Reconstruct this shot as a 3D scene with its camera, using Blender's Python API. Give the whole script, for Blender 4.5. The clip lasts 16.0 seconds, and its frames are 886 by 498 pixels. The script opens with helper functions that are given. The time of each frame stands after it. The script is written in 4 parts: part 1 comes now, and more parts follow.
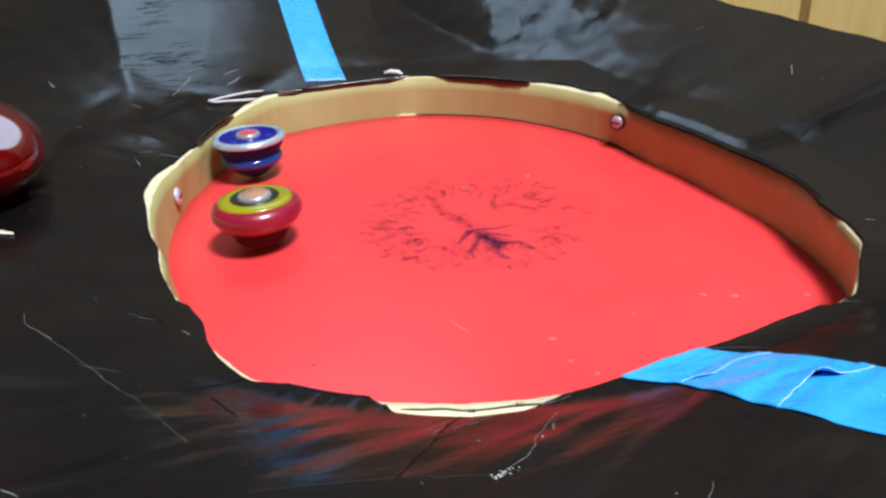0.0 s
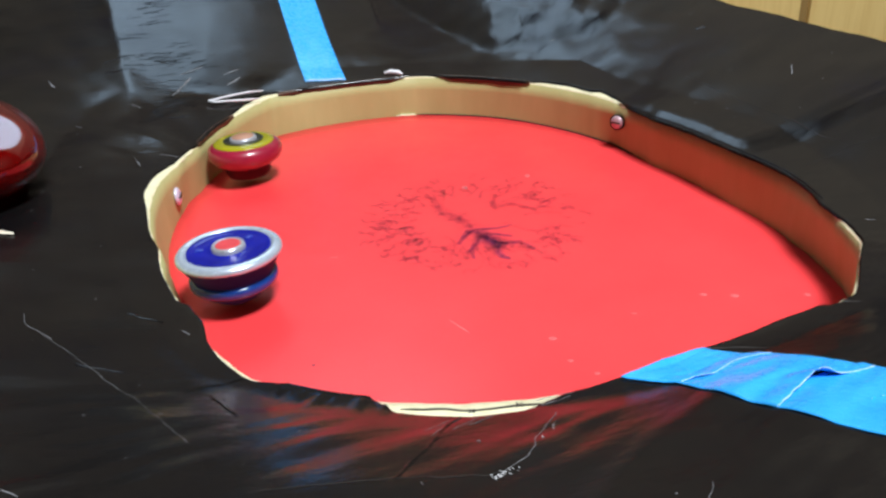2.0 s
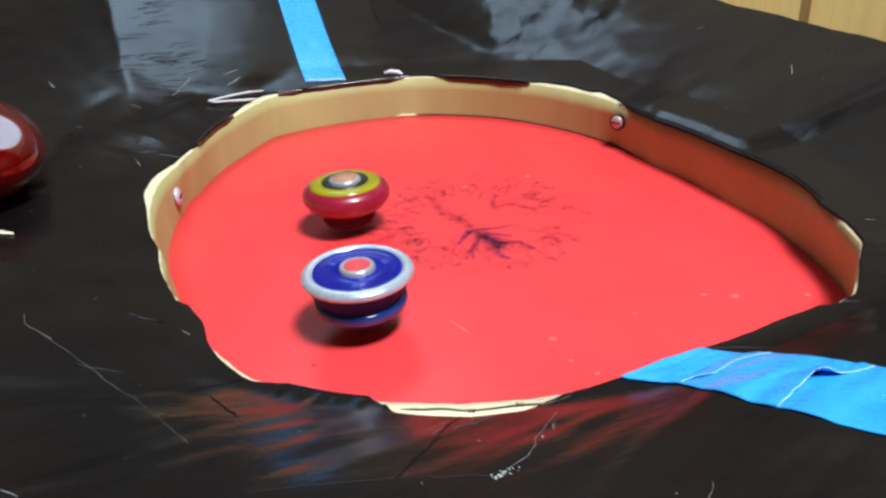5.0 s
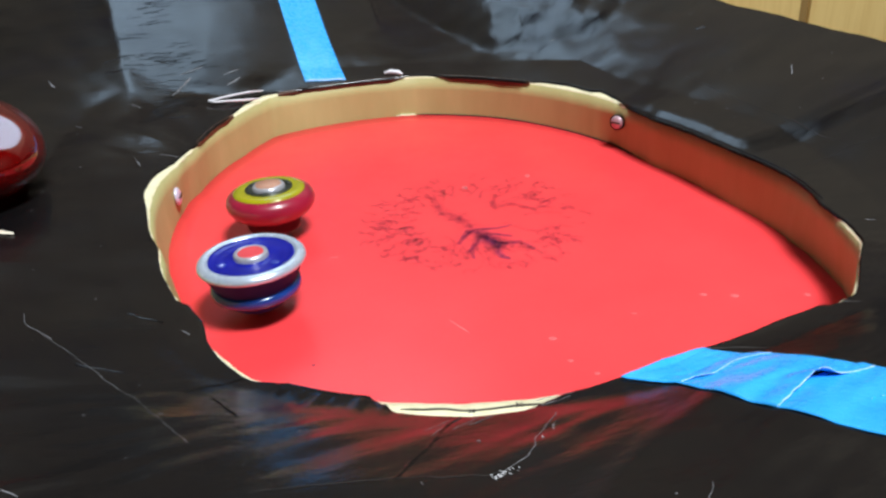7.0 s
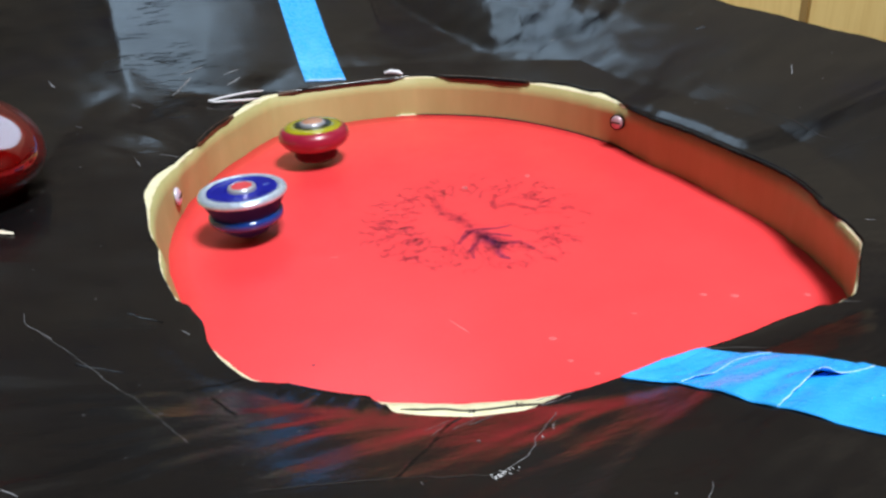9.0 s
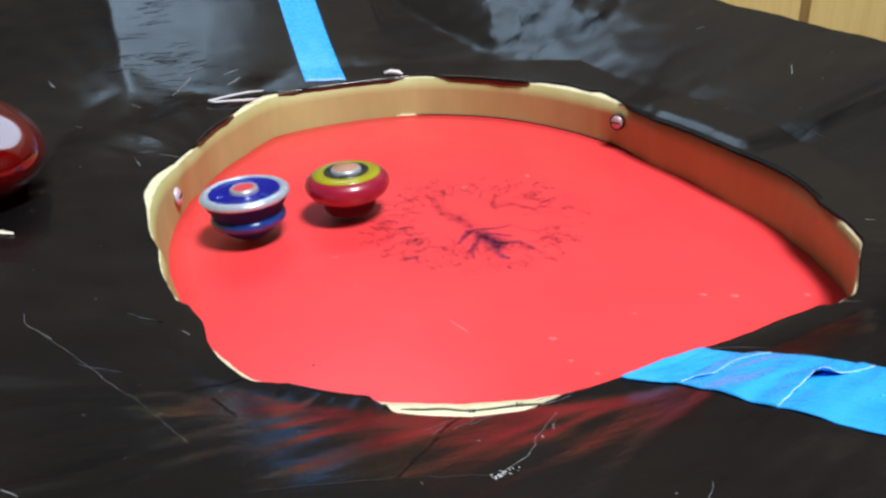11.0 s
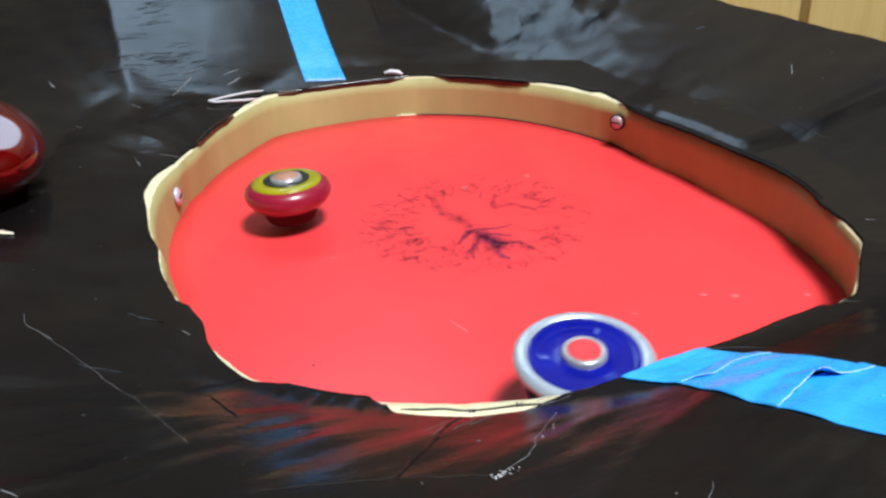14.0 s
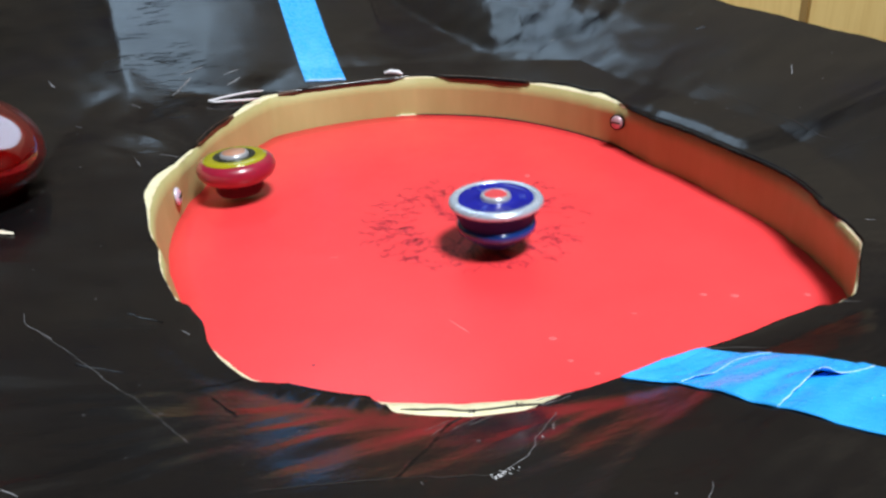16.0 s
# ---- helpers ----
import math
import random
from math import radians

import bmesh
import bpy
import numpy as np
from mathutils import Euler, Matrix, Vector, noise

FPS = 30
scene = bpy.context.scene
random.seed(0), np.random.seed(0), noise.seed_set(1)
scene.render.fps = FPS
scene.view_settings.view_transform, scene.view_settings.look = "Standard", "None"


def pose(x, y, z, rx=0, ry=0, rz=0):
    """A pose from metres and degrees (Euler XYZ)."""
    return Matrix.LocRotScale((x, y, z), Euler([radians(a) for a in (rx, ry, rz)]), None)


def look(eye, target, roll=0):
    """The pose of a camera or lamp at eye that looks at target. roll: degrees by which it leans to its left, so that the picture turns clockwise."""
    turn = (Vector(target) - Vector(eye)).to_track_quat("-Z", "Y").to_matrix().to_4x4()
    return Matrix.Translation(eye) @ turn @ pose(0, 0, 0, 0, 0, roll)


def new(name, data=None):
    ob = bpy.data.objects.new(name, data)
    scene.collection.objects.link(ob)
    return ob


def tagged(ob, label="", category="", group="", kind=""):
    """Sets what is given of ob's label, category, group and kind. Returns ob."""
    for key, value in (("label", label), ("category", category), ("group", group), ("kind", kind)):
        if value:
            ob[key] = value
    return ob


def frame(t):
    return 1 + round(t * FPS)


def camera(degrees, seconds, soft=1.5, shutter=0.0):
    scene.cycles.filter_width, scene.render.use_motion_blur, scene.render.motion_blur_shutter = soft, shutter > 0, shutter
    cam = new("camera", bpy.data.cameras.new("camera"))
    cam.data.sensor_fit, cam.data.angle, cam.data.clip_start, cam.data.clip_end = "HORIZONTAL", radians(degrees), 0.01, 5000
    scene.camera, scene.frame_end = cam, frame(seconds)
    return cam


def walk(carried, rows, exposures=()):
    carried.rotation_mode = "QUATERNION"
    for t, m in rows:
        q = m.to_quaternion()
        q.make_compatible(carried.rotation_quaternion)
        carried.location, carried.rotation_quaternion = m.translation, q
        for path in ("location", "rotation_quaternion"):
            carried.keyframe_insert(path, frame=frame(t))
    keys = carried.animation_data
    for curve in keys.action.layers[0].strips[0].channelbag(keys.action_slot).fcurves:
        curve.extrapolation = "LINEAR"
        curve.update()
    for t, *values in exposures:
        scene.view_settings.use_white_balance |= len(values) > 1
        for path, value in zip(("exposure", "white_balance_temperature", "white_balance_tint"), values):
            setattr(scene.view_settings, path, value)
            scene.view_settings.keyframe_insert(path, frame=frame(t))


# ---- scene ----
cam = camera(61.33, 16.0, soft=2.5, shutter=0.5)
EYE = (0.0, 0.0, 0.2055)
SHOT = look(EYE, (0.0, math.cos(0.46617), 0.2055 - math.sin(0.46617)), roll=-3.513)
walk(cam, [(0.0, SHOT), (16.0, SHOT)], exposures=[(0.0, 0.0, 6500, 10), (16.0, 0.0, 6500, 10)])

# ---------------------------------------------------------------- light
world = bpy.data.worlds.new("world")
scene.world = world
world.use_nodes = True
world.node_tree.nodes["Background"].inputs[0].default_value = (0.6, 0.7, 0.9, 1)
world.node_tree.nodes["Background"].inputs[1].default_value = 0.3


def area_lamp(name, eye, target, sx, sy, watts, colour):
    data = bpy.data.lights.new(name, "AREA")
    data.shape, data.size, data.size_y = "RECTANGLE", sx, sy
    data.energy, data.color = watts, colour
    ob = new(name, data)
    ob.matrix_world = look(eye, target)
    return ob


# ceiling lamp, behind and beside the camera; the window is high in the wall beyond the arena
area_lamp("ceiling_lamp_light", (0.50, -0.27, 1.84), (0.10, 0.70, 0.10), 0.44, 0.44, 68, (0.91, 0.955, 1.0))
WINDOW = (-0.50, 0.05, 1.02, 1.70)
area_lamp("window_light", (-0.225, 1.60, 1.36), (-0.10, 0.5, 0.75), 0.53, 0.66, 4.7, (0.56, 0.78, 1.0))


# ---------------------------------------------------------------- materials
def material(name):
    m = bpy.data.materials.new(name)
    m.use_nodes = True
    nt = m.node_tree
    return m, nt, nt.nodes["Principled BSDF"]


def node(nt, kind, **values):
    n = nt.nodes.new(kind)
    for k, v in values.items():
        n.inputs[k.replace("_", " ")].default_value = v
    return n


def noise_tex(nt, scale, detail=4.0, rough=0.55, stretch=None, turn=(0, 0, 0)):
    """Noise; stretch above 1 lengthens it along an axis when it is turned, else it shortens it."""
    co = nt.nodes.new("ShaderNodeTexCoord")
    mp = nt.nodes.new("ShaderNodeMapping")
    mp.vector_type = "TEXTURE" if any(turn) else "POINT"
    mp.inputs["Scale"].default_value = stretch or (1, 1, 1)
    mp.inputs["Rotation"].default_value = turn
    tx = node(nt, "ShaderNodeTexNoise", Scale=scale, Detail=detail, Roughness=rough)
    nt.links.new(co.outputs["Object"], mp.inputs[0])
    nt.links.new(mp.outputs[0], tx.inputs["Vector"])
    return tx.outputs["Fac"]


def ramp(nt, fac, stops):
    r = nt.nodes.new("ShaderNodeValToRGB")
    while len(r.color_ramp.elements) < len(stops):
        r.color_ramp.elements.new(0.5)
    for e, (p, c) in zip(r.color_ramp.elements, stops):
        e.position, e.color = p, (*c, 1) if len(c) == 3 else (c[0], c[0], c[0], 1)
    nt.links.new(fac, r.inputs[0])
    return r.outputs[0]


def bump(nt, bsdf, fac, strength, distance):
    b = node(nt, "ShaderNodeBump", Strength=strength, Distance=distance)
    nt.links.new(fac, b.inputs["Height"])
    prev = bsdf.inputs["Normal"]
    if prev.is_linked:
        nt.links.new(prev.links[0].from_socket, b.inputs["Normal"])
    nt.links.new(b.outputs[0], prev)


def surface(name, c1, c2, scale, rough, rough2=None, metal=0.0, bump_d=0.0, bump_scale=None, stretch=None, coat=0.0, spec=0.5):
    """Colour between c1 and c2 by noise, roughness with its own noise, and a bump."""
    m, nt, b = material(name)
    f = noise_tex(nt, scale, 5, 0.6, stretch)
    nt.links.new(ramp(nt, f, [(0.3, c1), (0.7, c2)]), b.inputs["Base Color"])
    g = noise_tex(nt, scale * 2.7, 4, 0.6)
    r2 = rough2 if rough2 is not None else rough
    nt.links.new(ramp(nt, g, [(0.3, (rough,)), (0.7, (r2,))]), b.inputs["Roughness"])
    b.inputs["Metallic"].default_value = metal
    b.inputs["Specular IOR Level"].default_value = spec
    b.inputs["Coat Weight"].default_value = coat
    b.inputs["Coat Roughness"].default_value = 0.08
    if bump_d:
        bump(nt, b, noise_tex(nt, bump_scale or scale * 4, 6, 0.6, stretch), 0.6, bump_d)
    return m


RED_SHEET = surface("red_plastic_sheet", (0.82, 0.050, 0.057), (0.88, 0.061, 0.067), 14, 0.28, 0.36, bump_d=0.0002, bump_scale=9, spec=0.30)
CARD = surface("tan_card", (0.40, 0.375, 0.150), (0.48, 0.460, 0.200), 30, 0.55, 0.7, bump_d=0.0003, bump_scale=160, stretch=(1, 1, 0.25))
HEM = surface("brown_wrapped_tape", (0.045, 0.020, 0.010), (0.095, 0.048, 0.024), 60, 0.3, 0.45)
CARD_EDGE = surface("pale_cut_edge", (0.74, 0.68, 0.42), (0.86, 0.81, 0.56), 220, 0.8, 0.9, bump_d=0.0008, bump_scale=500)
TAPE = surface("blue_tape", (0.022, 0.37, 0.95), (0.036, 0.43, 0.98), 90, 0.22, 0.34, bump_d=0.0002, bump_scale=420)
TAPE_EDGE = surface("pale_tape_edge", (0.25, 0.55, 0.90), (0.62, 0.80, 0.95), 300, 0.8)
# white that paints the lamp's glare on folded tape lips
LIP_GLARE = surface("white_lip_glare", (0.75, 0.77, 0.82), (0.85, 0.86, 0.9), 80, 0.2, 0.3)
CRUMB = surface("pale_plastic_crumb", (0.35, 0.36, 0.37), (0.7, 0.7, 0.72), 500, 0.6)
SCUFF = surface("pale_scuff", (0.05, 0.05, 0.055), (0.26, 0.26, 0.27), 700, 0.7)
# near-black for gaps, slots and tears, and for painted strips of shade
GAP_AND_SHADE = surface("dark_gap_and_shade", (0.01, 0.009, 0.008), (0.02, 0.015, 0.012), 60, 0.8)
DIM_WALL = surface("brown_wall_paint", (0.13, 0.100, 0.075), (0.17, 0.132, 0.098), 3, 0.8, 0.9)
# unseen lighter wall colour, added to brighten reflections on the black cover
TAN_REFLECTOR = surface("tan_reflector_paint", (0.33, 0.275, 0.20), (0.39, 0.33, 0.24), 3, 0.7, 0.85)
WHITE_PAINT = surface("white_paint", (0.74, 0.73, 0.70), (0.80, 0.79, 0.76), 3, 0.7, 0.8)
STEEL = surface("zinc_screw", (0.46, 0.28, 0.32), (0.62, 0.44, 0.48), 300, 0.3, 0.4, metal=0.35)
# paler copy of the zinc, painting the white glint on the left screw
ZINC_GLINT = surface("zinc_screw_glint", (0.62, 0.60, 0.78), (0.80, 0.78, 0.92), 300, 0.25, 0.35, metal=0.3)
PAPER = surface("cream_paper", (0.72, 0.62, 0.48), (0.80, 0.72, 0.58), 200, 0.8)
SILVER = surface("silver_plastic", (0.56, 0.67, 0.80), (0.64, 0.74, 0.86), 60, 0.22, 0.30, metal=0.5, coat=0.2)
BLUE_DEEP = surface("deep_blue_plastic", (0.003, 0.006, 0.21), (0.006, 0.012, 0.31), 80, 0.12, 0.2, spec=0.32)
CLIP_BLUE = surface("clip_blue_plastic", (0.03, 0.06, 0.40), (0.05, 0.09, 0.48), 200, 0.10, 0.16, coat=0.8)
BLUE_RING = surface("mid_blue_plastic", (0.007, 0.040, 0.23), (0.010, 0.055, 0.29), 80, 0.12, 0.18, coat=0.6)
NAVY = surface("navy_plastic", (0.020, 0.021, 0.11), (0.028, 0.028, 0.14), 80, 0.5, 0.6, spec=0.08)
CAP_RED = surface("red_sticker", (0.62, 0.05, 0.06), (0.70, 0.07, 0.08), 120, 0.3, 0.4)
CAP_METAL = surface("polished_metal", (0.48, 0.49, 0.53), (0.56, 0.57, 0.61), 60, 0.25, 0.33, metal=0.5)
YELLOW = surface("lime_yellow_plastic", (0.31, 0.30, 0.006), (0.39, 0.36, 0.010), 90, 0.18, 0.26, coat=0.6)
CRIMSON = surface("crimson_plastic", (0.27, 0.008, 0.032), (0.34, 0.012, 0.042), 90, 0.30, 0.38, coat=0.7)
CAP_ORANGE = surface("orange_sticker", (0.46, 0.21, 0.12), (0.44, 0.26, 0.19), 140, 0.55, 0.65, spec=0.3)
GUNMETAL = surface("gunmetal", (0.03, 0.035, 0.03), (0.06, 0.07, 0.05), 200, 0.3, 0.4, metal=0.6)
MAROON = surface("maroon_plastic", (0.06, 0.004, 0.010), (0.09, 0.006, 0.014), 90, 0.5, 0.6, spec=0.15)


def cover_material():
    m, nt, b = material("black_tape_cover")
    mix = node(nt, "ShaderNodeMath")
    mix.operation = "MULTIPLY_ADD"
    mix.inputs[1].default_value = 0.34
    nt.links.new(noise_tex(nt, 330, 3, 0.7), mix.inputs[0])
    off = node(nt, "ShaderNodeMath")
    off.operation = "SUBTRACT"
    off.inputs[1].default_value = 0.17
    nt.links.new(noise_tex(nt, 9, 5, 0.6), off.inputs[0])
    nt.links.new(off.outputs[0], mix.inputs[2])
    f = mix.outputs[0]
    # navy tones put into the black for the bluish reflections on the cover
    nt.links.new(ramp(nt, f, [(0.28, (0.0030, 0.0034, 0.0090)), (0.45, (0.0046, 0.0045, 0.0052)), (0.72, (0.0098, 0.0086, 0.0074))]), b.inputs["Base Color"])
    g = noise_tex(nt, 22, 5, 0.65)
    nt.links.new(ramp(nt, g, [(0.3, (0.11,)), (0.7, (0.26,))]), b.inputs["Roughness"])
    b.inputs["Specular IOR Level"].default_value = 0.29
    bump(nt, b, noise_tex(nt, 80, 6, 0.62, (1.7, 0.36, 1.0), (0, 0, 0.42)), 0.20, 0.0006)
    bump(nt, b, noise_tex(nt, 16, 4, 0.55), 0.2, 0.0009)
    bump(nt, b, noise_tex(nt, 42, 5, 0.65, (2.2, 0.6, 1.0), (0, 0, 0.65)), 0.32, 0.0008)
    bump(nt, b, noise_tex(nt, 120, 5, 0.6, (2.5, 0.31, 1.0), (0, 0, 0.30)), 0.12, 0.0004)
    bump(nt, b, noise_tex(nt, 420, 3, 0.5), 0.3, 0.00018)
    return m


COVER = cover_material()


def wood_material(name, light, dark):
    m, nt, b = material(name)
    f = noise_tex(nt, 5, 6, 0.65, (9, 9, 0.5))
    f2 = noise_tex(nt, 60, 4, 0.7, (6, 6, 0.25))
    mix = node(nt, "ShaderNodeMath")
    mix.operation = "MULTIPLY_ADD"
    mix.inputs[1].default_value = 0.35
    nt.links.new(f2, mix.inputs[0])
    nt.links.new(f, mix.inputs[2])
    nt.links.new(ramp(nt, mix.outputs[0], [(0.42, dark), (0.80, light)]), b.inputs["Base Color"])
    b.inputs["Roughness"].default_value = 0.42
    bump(nt, b, f2, 0.25, 0.0005)
    return m


WOOD = wood_material("honey_wood_panel", (0.90, 0.66, 0.26), (0.76, 0.51, 0.18))
GROOVE_WOOD = wood_material("dark_wood_groove", (0.34, 0.22, 0.08), (0.24, 0.15, 0.05))
TABLE_WOOD = wood_material("brown_table_wood", (0.30, 0.18, 0.09), (0.18, 0.10, 0.05))


def red_glass_material():
    m, nt, b = material("translucent_red_plastic")
    nt.links.new(ramp(nt, noise_tex(nt, 40, 3), [(0.3, (0.30, 0.003, 0.003)), (0.7, (0.42, 0.004, 0.004))]), b.inputs["Base Color"])
    b.inputs["Transmission Weight"].default_value = 0.7
    b.inputs["IOR"].default_value = 1.5
    b.inputs["Roughness"].default_value = 0.07
    b.inputs["Coat Weight"].default_value = 1.0
    b.inputs["Coat Roughness"].default_value = 0.04
    return m


RED_GLASS = red_glass_material()


def print_material(name, colour, thin, thick):
    m, nt, b = material(name)
    b.inputs["Base Color"].default_value = (*colour, 1)
    b.inputs["Roughness"].default_value = 0.25
    worn = ramp(nt, noise_tex(nt, 130, 4, 0.7), [(0.34, (thin,)), (0.62, (thick,))])
    uv = nt.nodes.new("ShaderNodeUVMap")
    split = nt.nodes.new("ShaderNodeSeparateXYZ")
    nt.links.new(uv.outputs[0], split.inputs[0])
    soft = ramp(nt, split.outputs[0], [(0.0, (0.0,)), (0.3, (0.4,)), (0.5, (0.92,)), (0.7, (0.4,)), (1.0, (0.0,))])
    both = nt.nodes.new("ShaderNodeMath")
    both.operation = "MULTIPLY"
    nt.links.new(worn, both.inputs[0])
    nt.links.new(soft, both.inputs[1])
    nt.links.new(both.outputs[0], b.inputs["Alpha"])
    return m


PRINT = print_material("dark_purple_print", (0.085, 0.014, 0.11), 0.45, 0.85)
PRINT_FAINT = print_material("faded_purple_print", (0.17, 0.012, 0.07), 0.02, 0.36)


def pale_mark_material():
    m, nt, b = material("pale_floor_mark")
    b.inputs["Base Color"].default_value = (0.8, 0.55, 0.55, 1)
    nt.links.new(ramp(nt, noise_tex(nt, 400, 4, 0.7), [(0.3, (0.03,)), (0.7, (0.28,))]), b.inputs["Alpha"])
    return m


PALE_MARK = pale_mark_material()


# ---------------------------------------------------------------- mesh helpers
def part(name, bm, mat, parent=None, label="", smooth=True):
    me = bpy.data.meshes.new(name)
    bmesh.ops.recalc_face_normals(bm, faces=bm.faces[:])
    bm.to_mesh(me)
    bm.free()
    for p in me.polygons:
        p.use_smooth = smooth
    me.materials.append(mat)
    ob = new(name, me)
    if parent:
        ob.parent = parent
    if label:
        ob["label"] = label
    return ob


def grid_mesh(rows, closed=False):
    """A bmesh skin over rows of points; closed joins each row's end to its start."""
    bm = bmesh.new()
    vs = [[bm.verts.new(p) for p in row] for row in rows]
    n = len(rows[0])
    for a, b in zip(vs, vs[1:]):
        for j in range(n if closed else n - 1):
            k = (j + 1) % n
            bm.faces.new((a[j], a[k], b[k], b[j]))
    return bm


def lathe(profile, seg=72):
    """Turns (radius, height) pairs about z; radius 0 closes an end."""
    bm = bmesh.new()
    rings = []
    for r, z in profile:
        if r < 1e-6:
            rings.append([bm.verts.new((0, 0, z))])
        else:
            rings.append([bm.verts.new((r * math.cos(2 * math.pi * i / seg), r * math.sin(2 * math.pi * i / seg), z)) for i in range(seg)])
    for a, b in zip(rings, rings[1:]):
        for i in range(seg):
            j = (i + 1) % seg
            if len(a) == 1 and len(b) > 1:
                bm.faces.new((a[0], b[i], b[j]))
            elif len(b) == 1 and len(a) > 1:
                bm.faces.new((a[i], a[j], b[0]))
            elif len(a) > 1:
                bm.faces.new((a[i], a[j], b[j], b[i]))
    return bm


def box(x0, y0, z0, x1, y1, z1, bevel=0.0):
    bm = bmesh.new()
    bmesh.ops.create_cube(bm, size=1.0)
    for v in bm.verts:
        v.co = Vector((x0 + (v.co.x + 0.5) * (x1 - x0), y0 + (v.co.y + 0.5) * (y1 - y0), z0 + (v.co.z + 0.5) * (z1 - z0)))
    if bevel:
        bmesh.ops.bevel(bm, geom=bm.edges[:], offset=bevel, segments=2, affect="EDGES", profile=0.6)
    return bm


def empty(name, m=None):
    ob = new(name)
    ob.empty_display_size = 0.02
    if m is not None:
        ob.matrix_world = m
    return ob


# ---------------------------------------------------------------- the arena's plan
MID = (0.015, 0.45)
WALL_H = 0.0365
# corners of the wall in plan: degrees round the middle, metres from it
CORNERS = ((0, .1745), (7, .169), (17, .1645), (27, .1625), (38, .170), (49, .1845), (61, .198), (69, .2085), (83, .228),
           (97, .2485), (112, .2555), (120, .261), (128, .261), (138, .238), (146, .2256), (158, .2055), (168, .1975),
           (176, .1965), (184, .1935), (193, .1905), (210, .1888), (225, .2014), (235, .2113), (239, .2206), (247, .2327),
           (256, .2360), (262, .2365), (268, .2370), (275, .2365), (282, .2365), (291, .2325), (301, .2335), (311, .2390), (319, .2314), (324, .2284),
           (330, .2165), (337, .2065), (345, .1970), (351, .1875), (360, .1745))
WIDTHS = (0.127, 0.128, 0.135, 0.146, 0.165, 0.20, 0.22, 0.23, 0.25, 0.27, 0.27, 0.25,
          0.22, 0.20, 0.19, 0.18, 0.17, 0.17, 0.17, 0.17, 0.17, 0.17, 0.16, 0.14)


def round_table(values, deg):
    """Smooth periodic reading of a table of equal steps round the arena."""
    n = len(values)
    u = (deg % 360.0) / 360.0 * n
    i = int(u)
    f = u - i
    p0, p1, p2, p3 = (values[(i + k) % n] for k in (-1, 0, 1, 2))
    return p1 + 0.5 * f * (p2 - p0 + f * (2 * p0 - 5 * p1 + 4 * p2 - p3 + f * (3 * (p1 - p2) + p3 - p0)))


def between(pairs, u):
    """Straight-line reading of (place, value) pairs in rising order."""
    if u <= pairs[0][0]:
        return pairs[0][1]
    for (a, p), (b, q) in zip(pairs, pairs[1:]):
        if u <= b:
            return p + (q - p) * (u - a) / (b - a)
    return pairs[-1][1]


# how far the wall's foot stands outside its top
FOOT = ((0, .001), (18, .0024), (42, .0028), (52, 0.0), (67, .001), (80, .0024), (98, 0.0), (109, .0016), (120, -.001), (148, .002), (156, .004), (163, .006), (169, .004),
        (177, -.001), (191, -.003), (208, -.0047), (225, 0.0), (318, 0.0), (329, .006), (337, .003), (343, -.001), (360, .001))


def rim_radius(deg):
    return sum(between(CORNERS, (deg + k) % 360) for k in (-0.7, 0, 0.7)) / 3


def broad_radius(deg):
    """The rim's radius with its corners evened out, which the outer cover follows."""
    return sum(between(CORNERS, (deg + k) % 360) for k in (-32, -20, -10, 0, 10, 20, 32)) / 7


def plan(deg, r, z):
    a = radians(deg)
    return Vector((MID[0] + r * math.cos(a), MID[1] + r * math.sin(a), z))


SLOPES = ((0, .43), (30, .42), (50, .41), (58, .43), (64, .40), (74, .395), (83, .23), (90, .19), (98, .185), (106, .24), (112, .32), (120, .40), (128, .46), (135, .50), (150, .48),
          (165, .42), (200, .38), (235, .40), (250, .48), (300, .48), (330, .42), (360, .44))
LEDGES = ((0, .03), (50, .03), (62, .045), (85, .03), (110, .035), (125, .045), (150, .05), (170, .03), (230, .02), (250, .010), (300, .010), (330, .02), (360, .03))

STEPS = ((0, .26), (76, .26), (84, .16), (108, .16), (120, .26), (360, .26))


def fold_west(x, y):
    """Distance to the west of the fold that runs outwards at the back of the cover."""
    ax, ay, bx, by = -0.235, 0.583, -0.304, 0.750
    n = Vector((by - ay, ax - bx)).normalized()
    return -((x - ax) * n.x + (y - ay) * n.y)


def soft_max(a, b, width):
    """The larger of two heights, rounded where they meet."""
    h = max(0.0, 1.0 - abs(a - b) / width)
    return max(a, b) + 0.25 * width * h * h


def panels(x, y):
    """Two flat taut panels at the back of the cover, each bounded by a fold; the nearer edge of each sinks into the ledge."""
    west = max(0.0, fold_west(x, y))
    seam = max(0.0, (x + 0.205) + 0.12 * (y - 0.71))
    one = 0.0835 - 0.335 * (x + 0.225) + 0.36 * (y - 0.70) - 0.27 * west - 0.075 * min(seam, 0.08)
    ridge = max(0.0, 0.0665 - 0.06 * (y - 0.72) - x)
    two = 0.0572 + 0.27 * (x - 0.075) + 0.45 * (y - 0.726) - 0.30 * ridge
    two += max(0.0, 1.0 - ridge / 0.006) * (0.0016 * noise.noise(Vector((x * 38 + 3, y * 38 + 1, 1.7))) + 0.00035 * noise.noise(Vector((x * 110, y * 110, 6))))
    return one, two


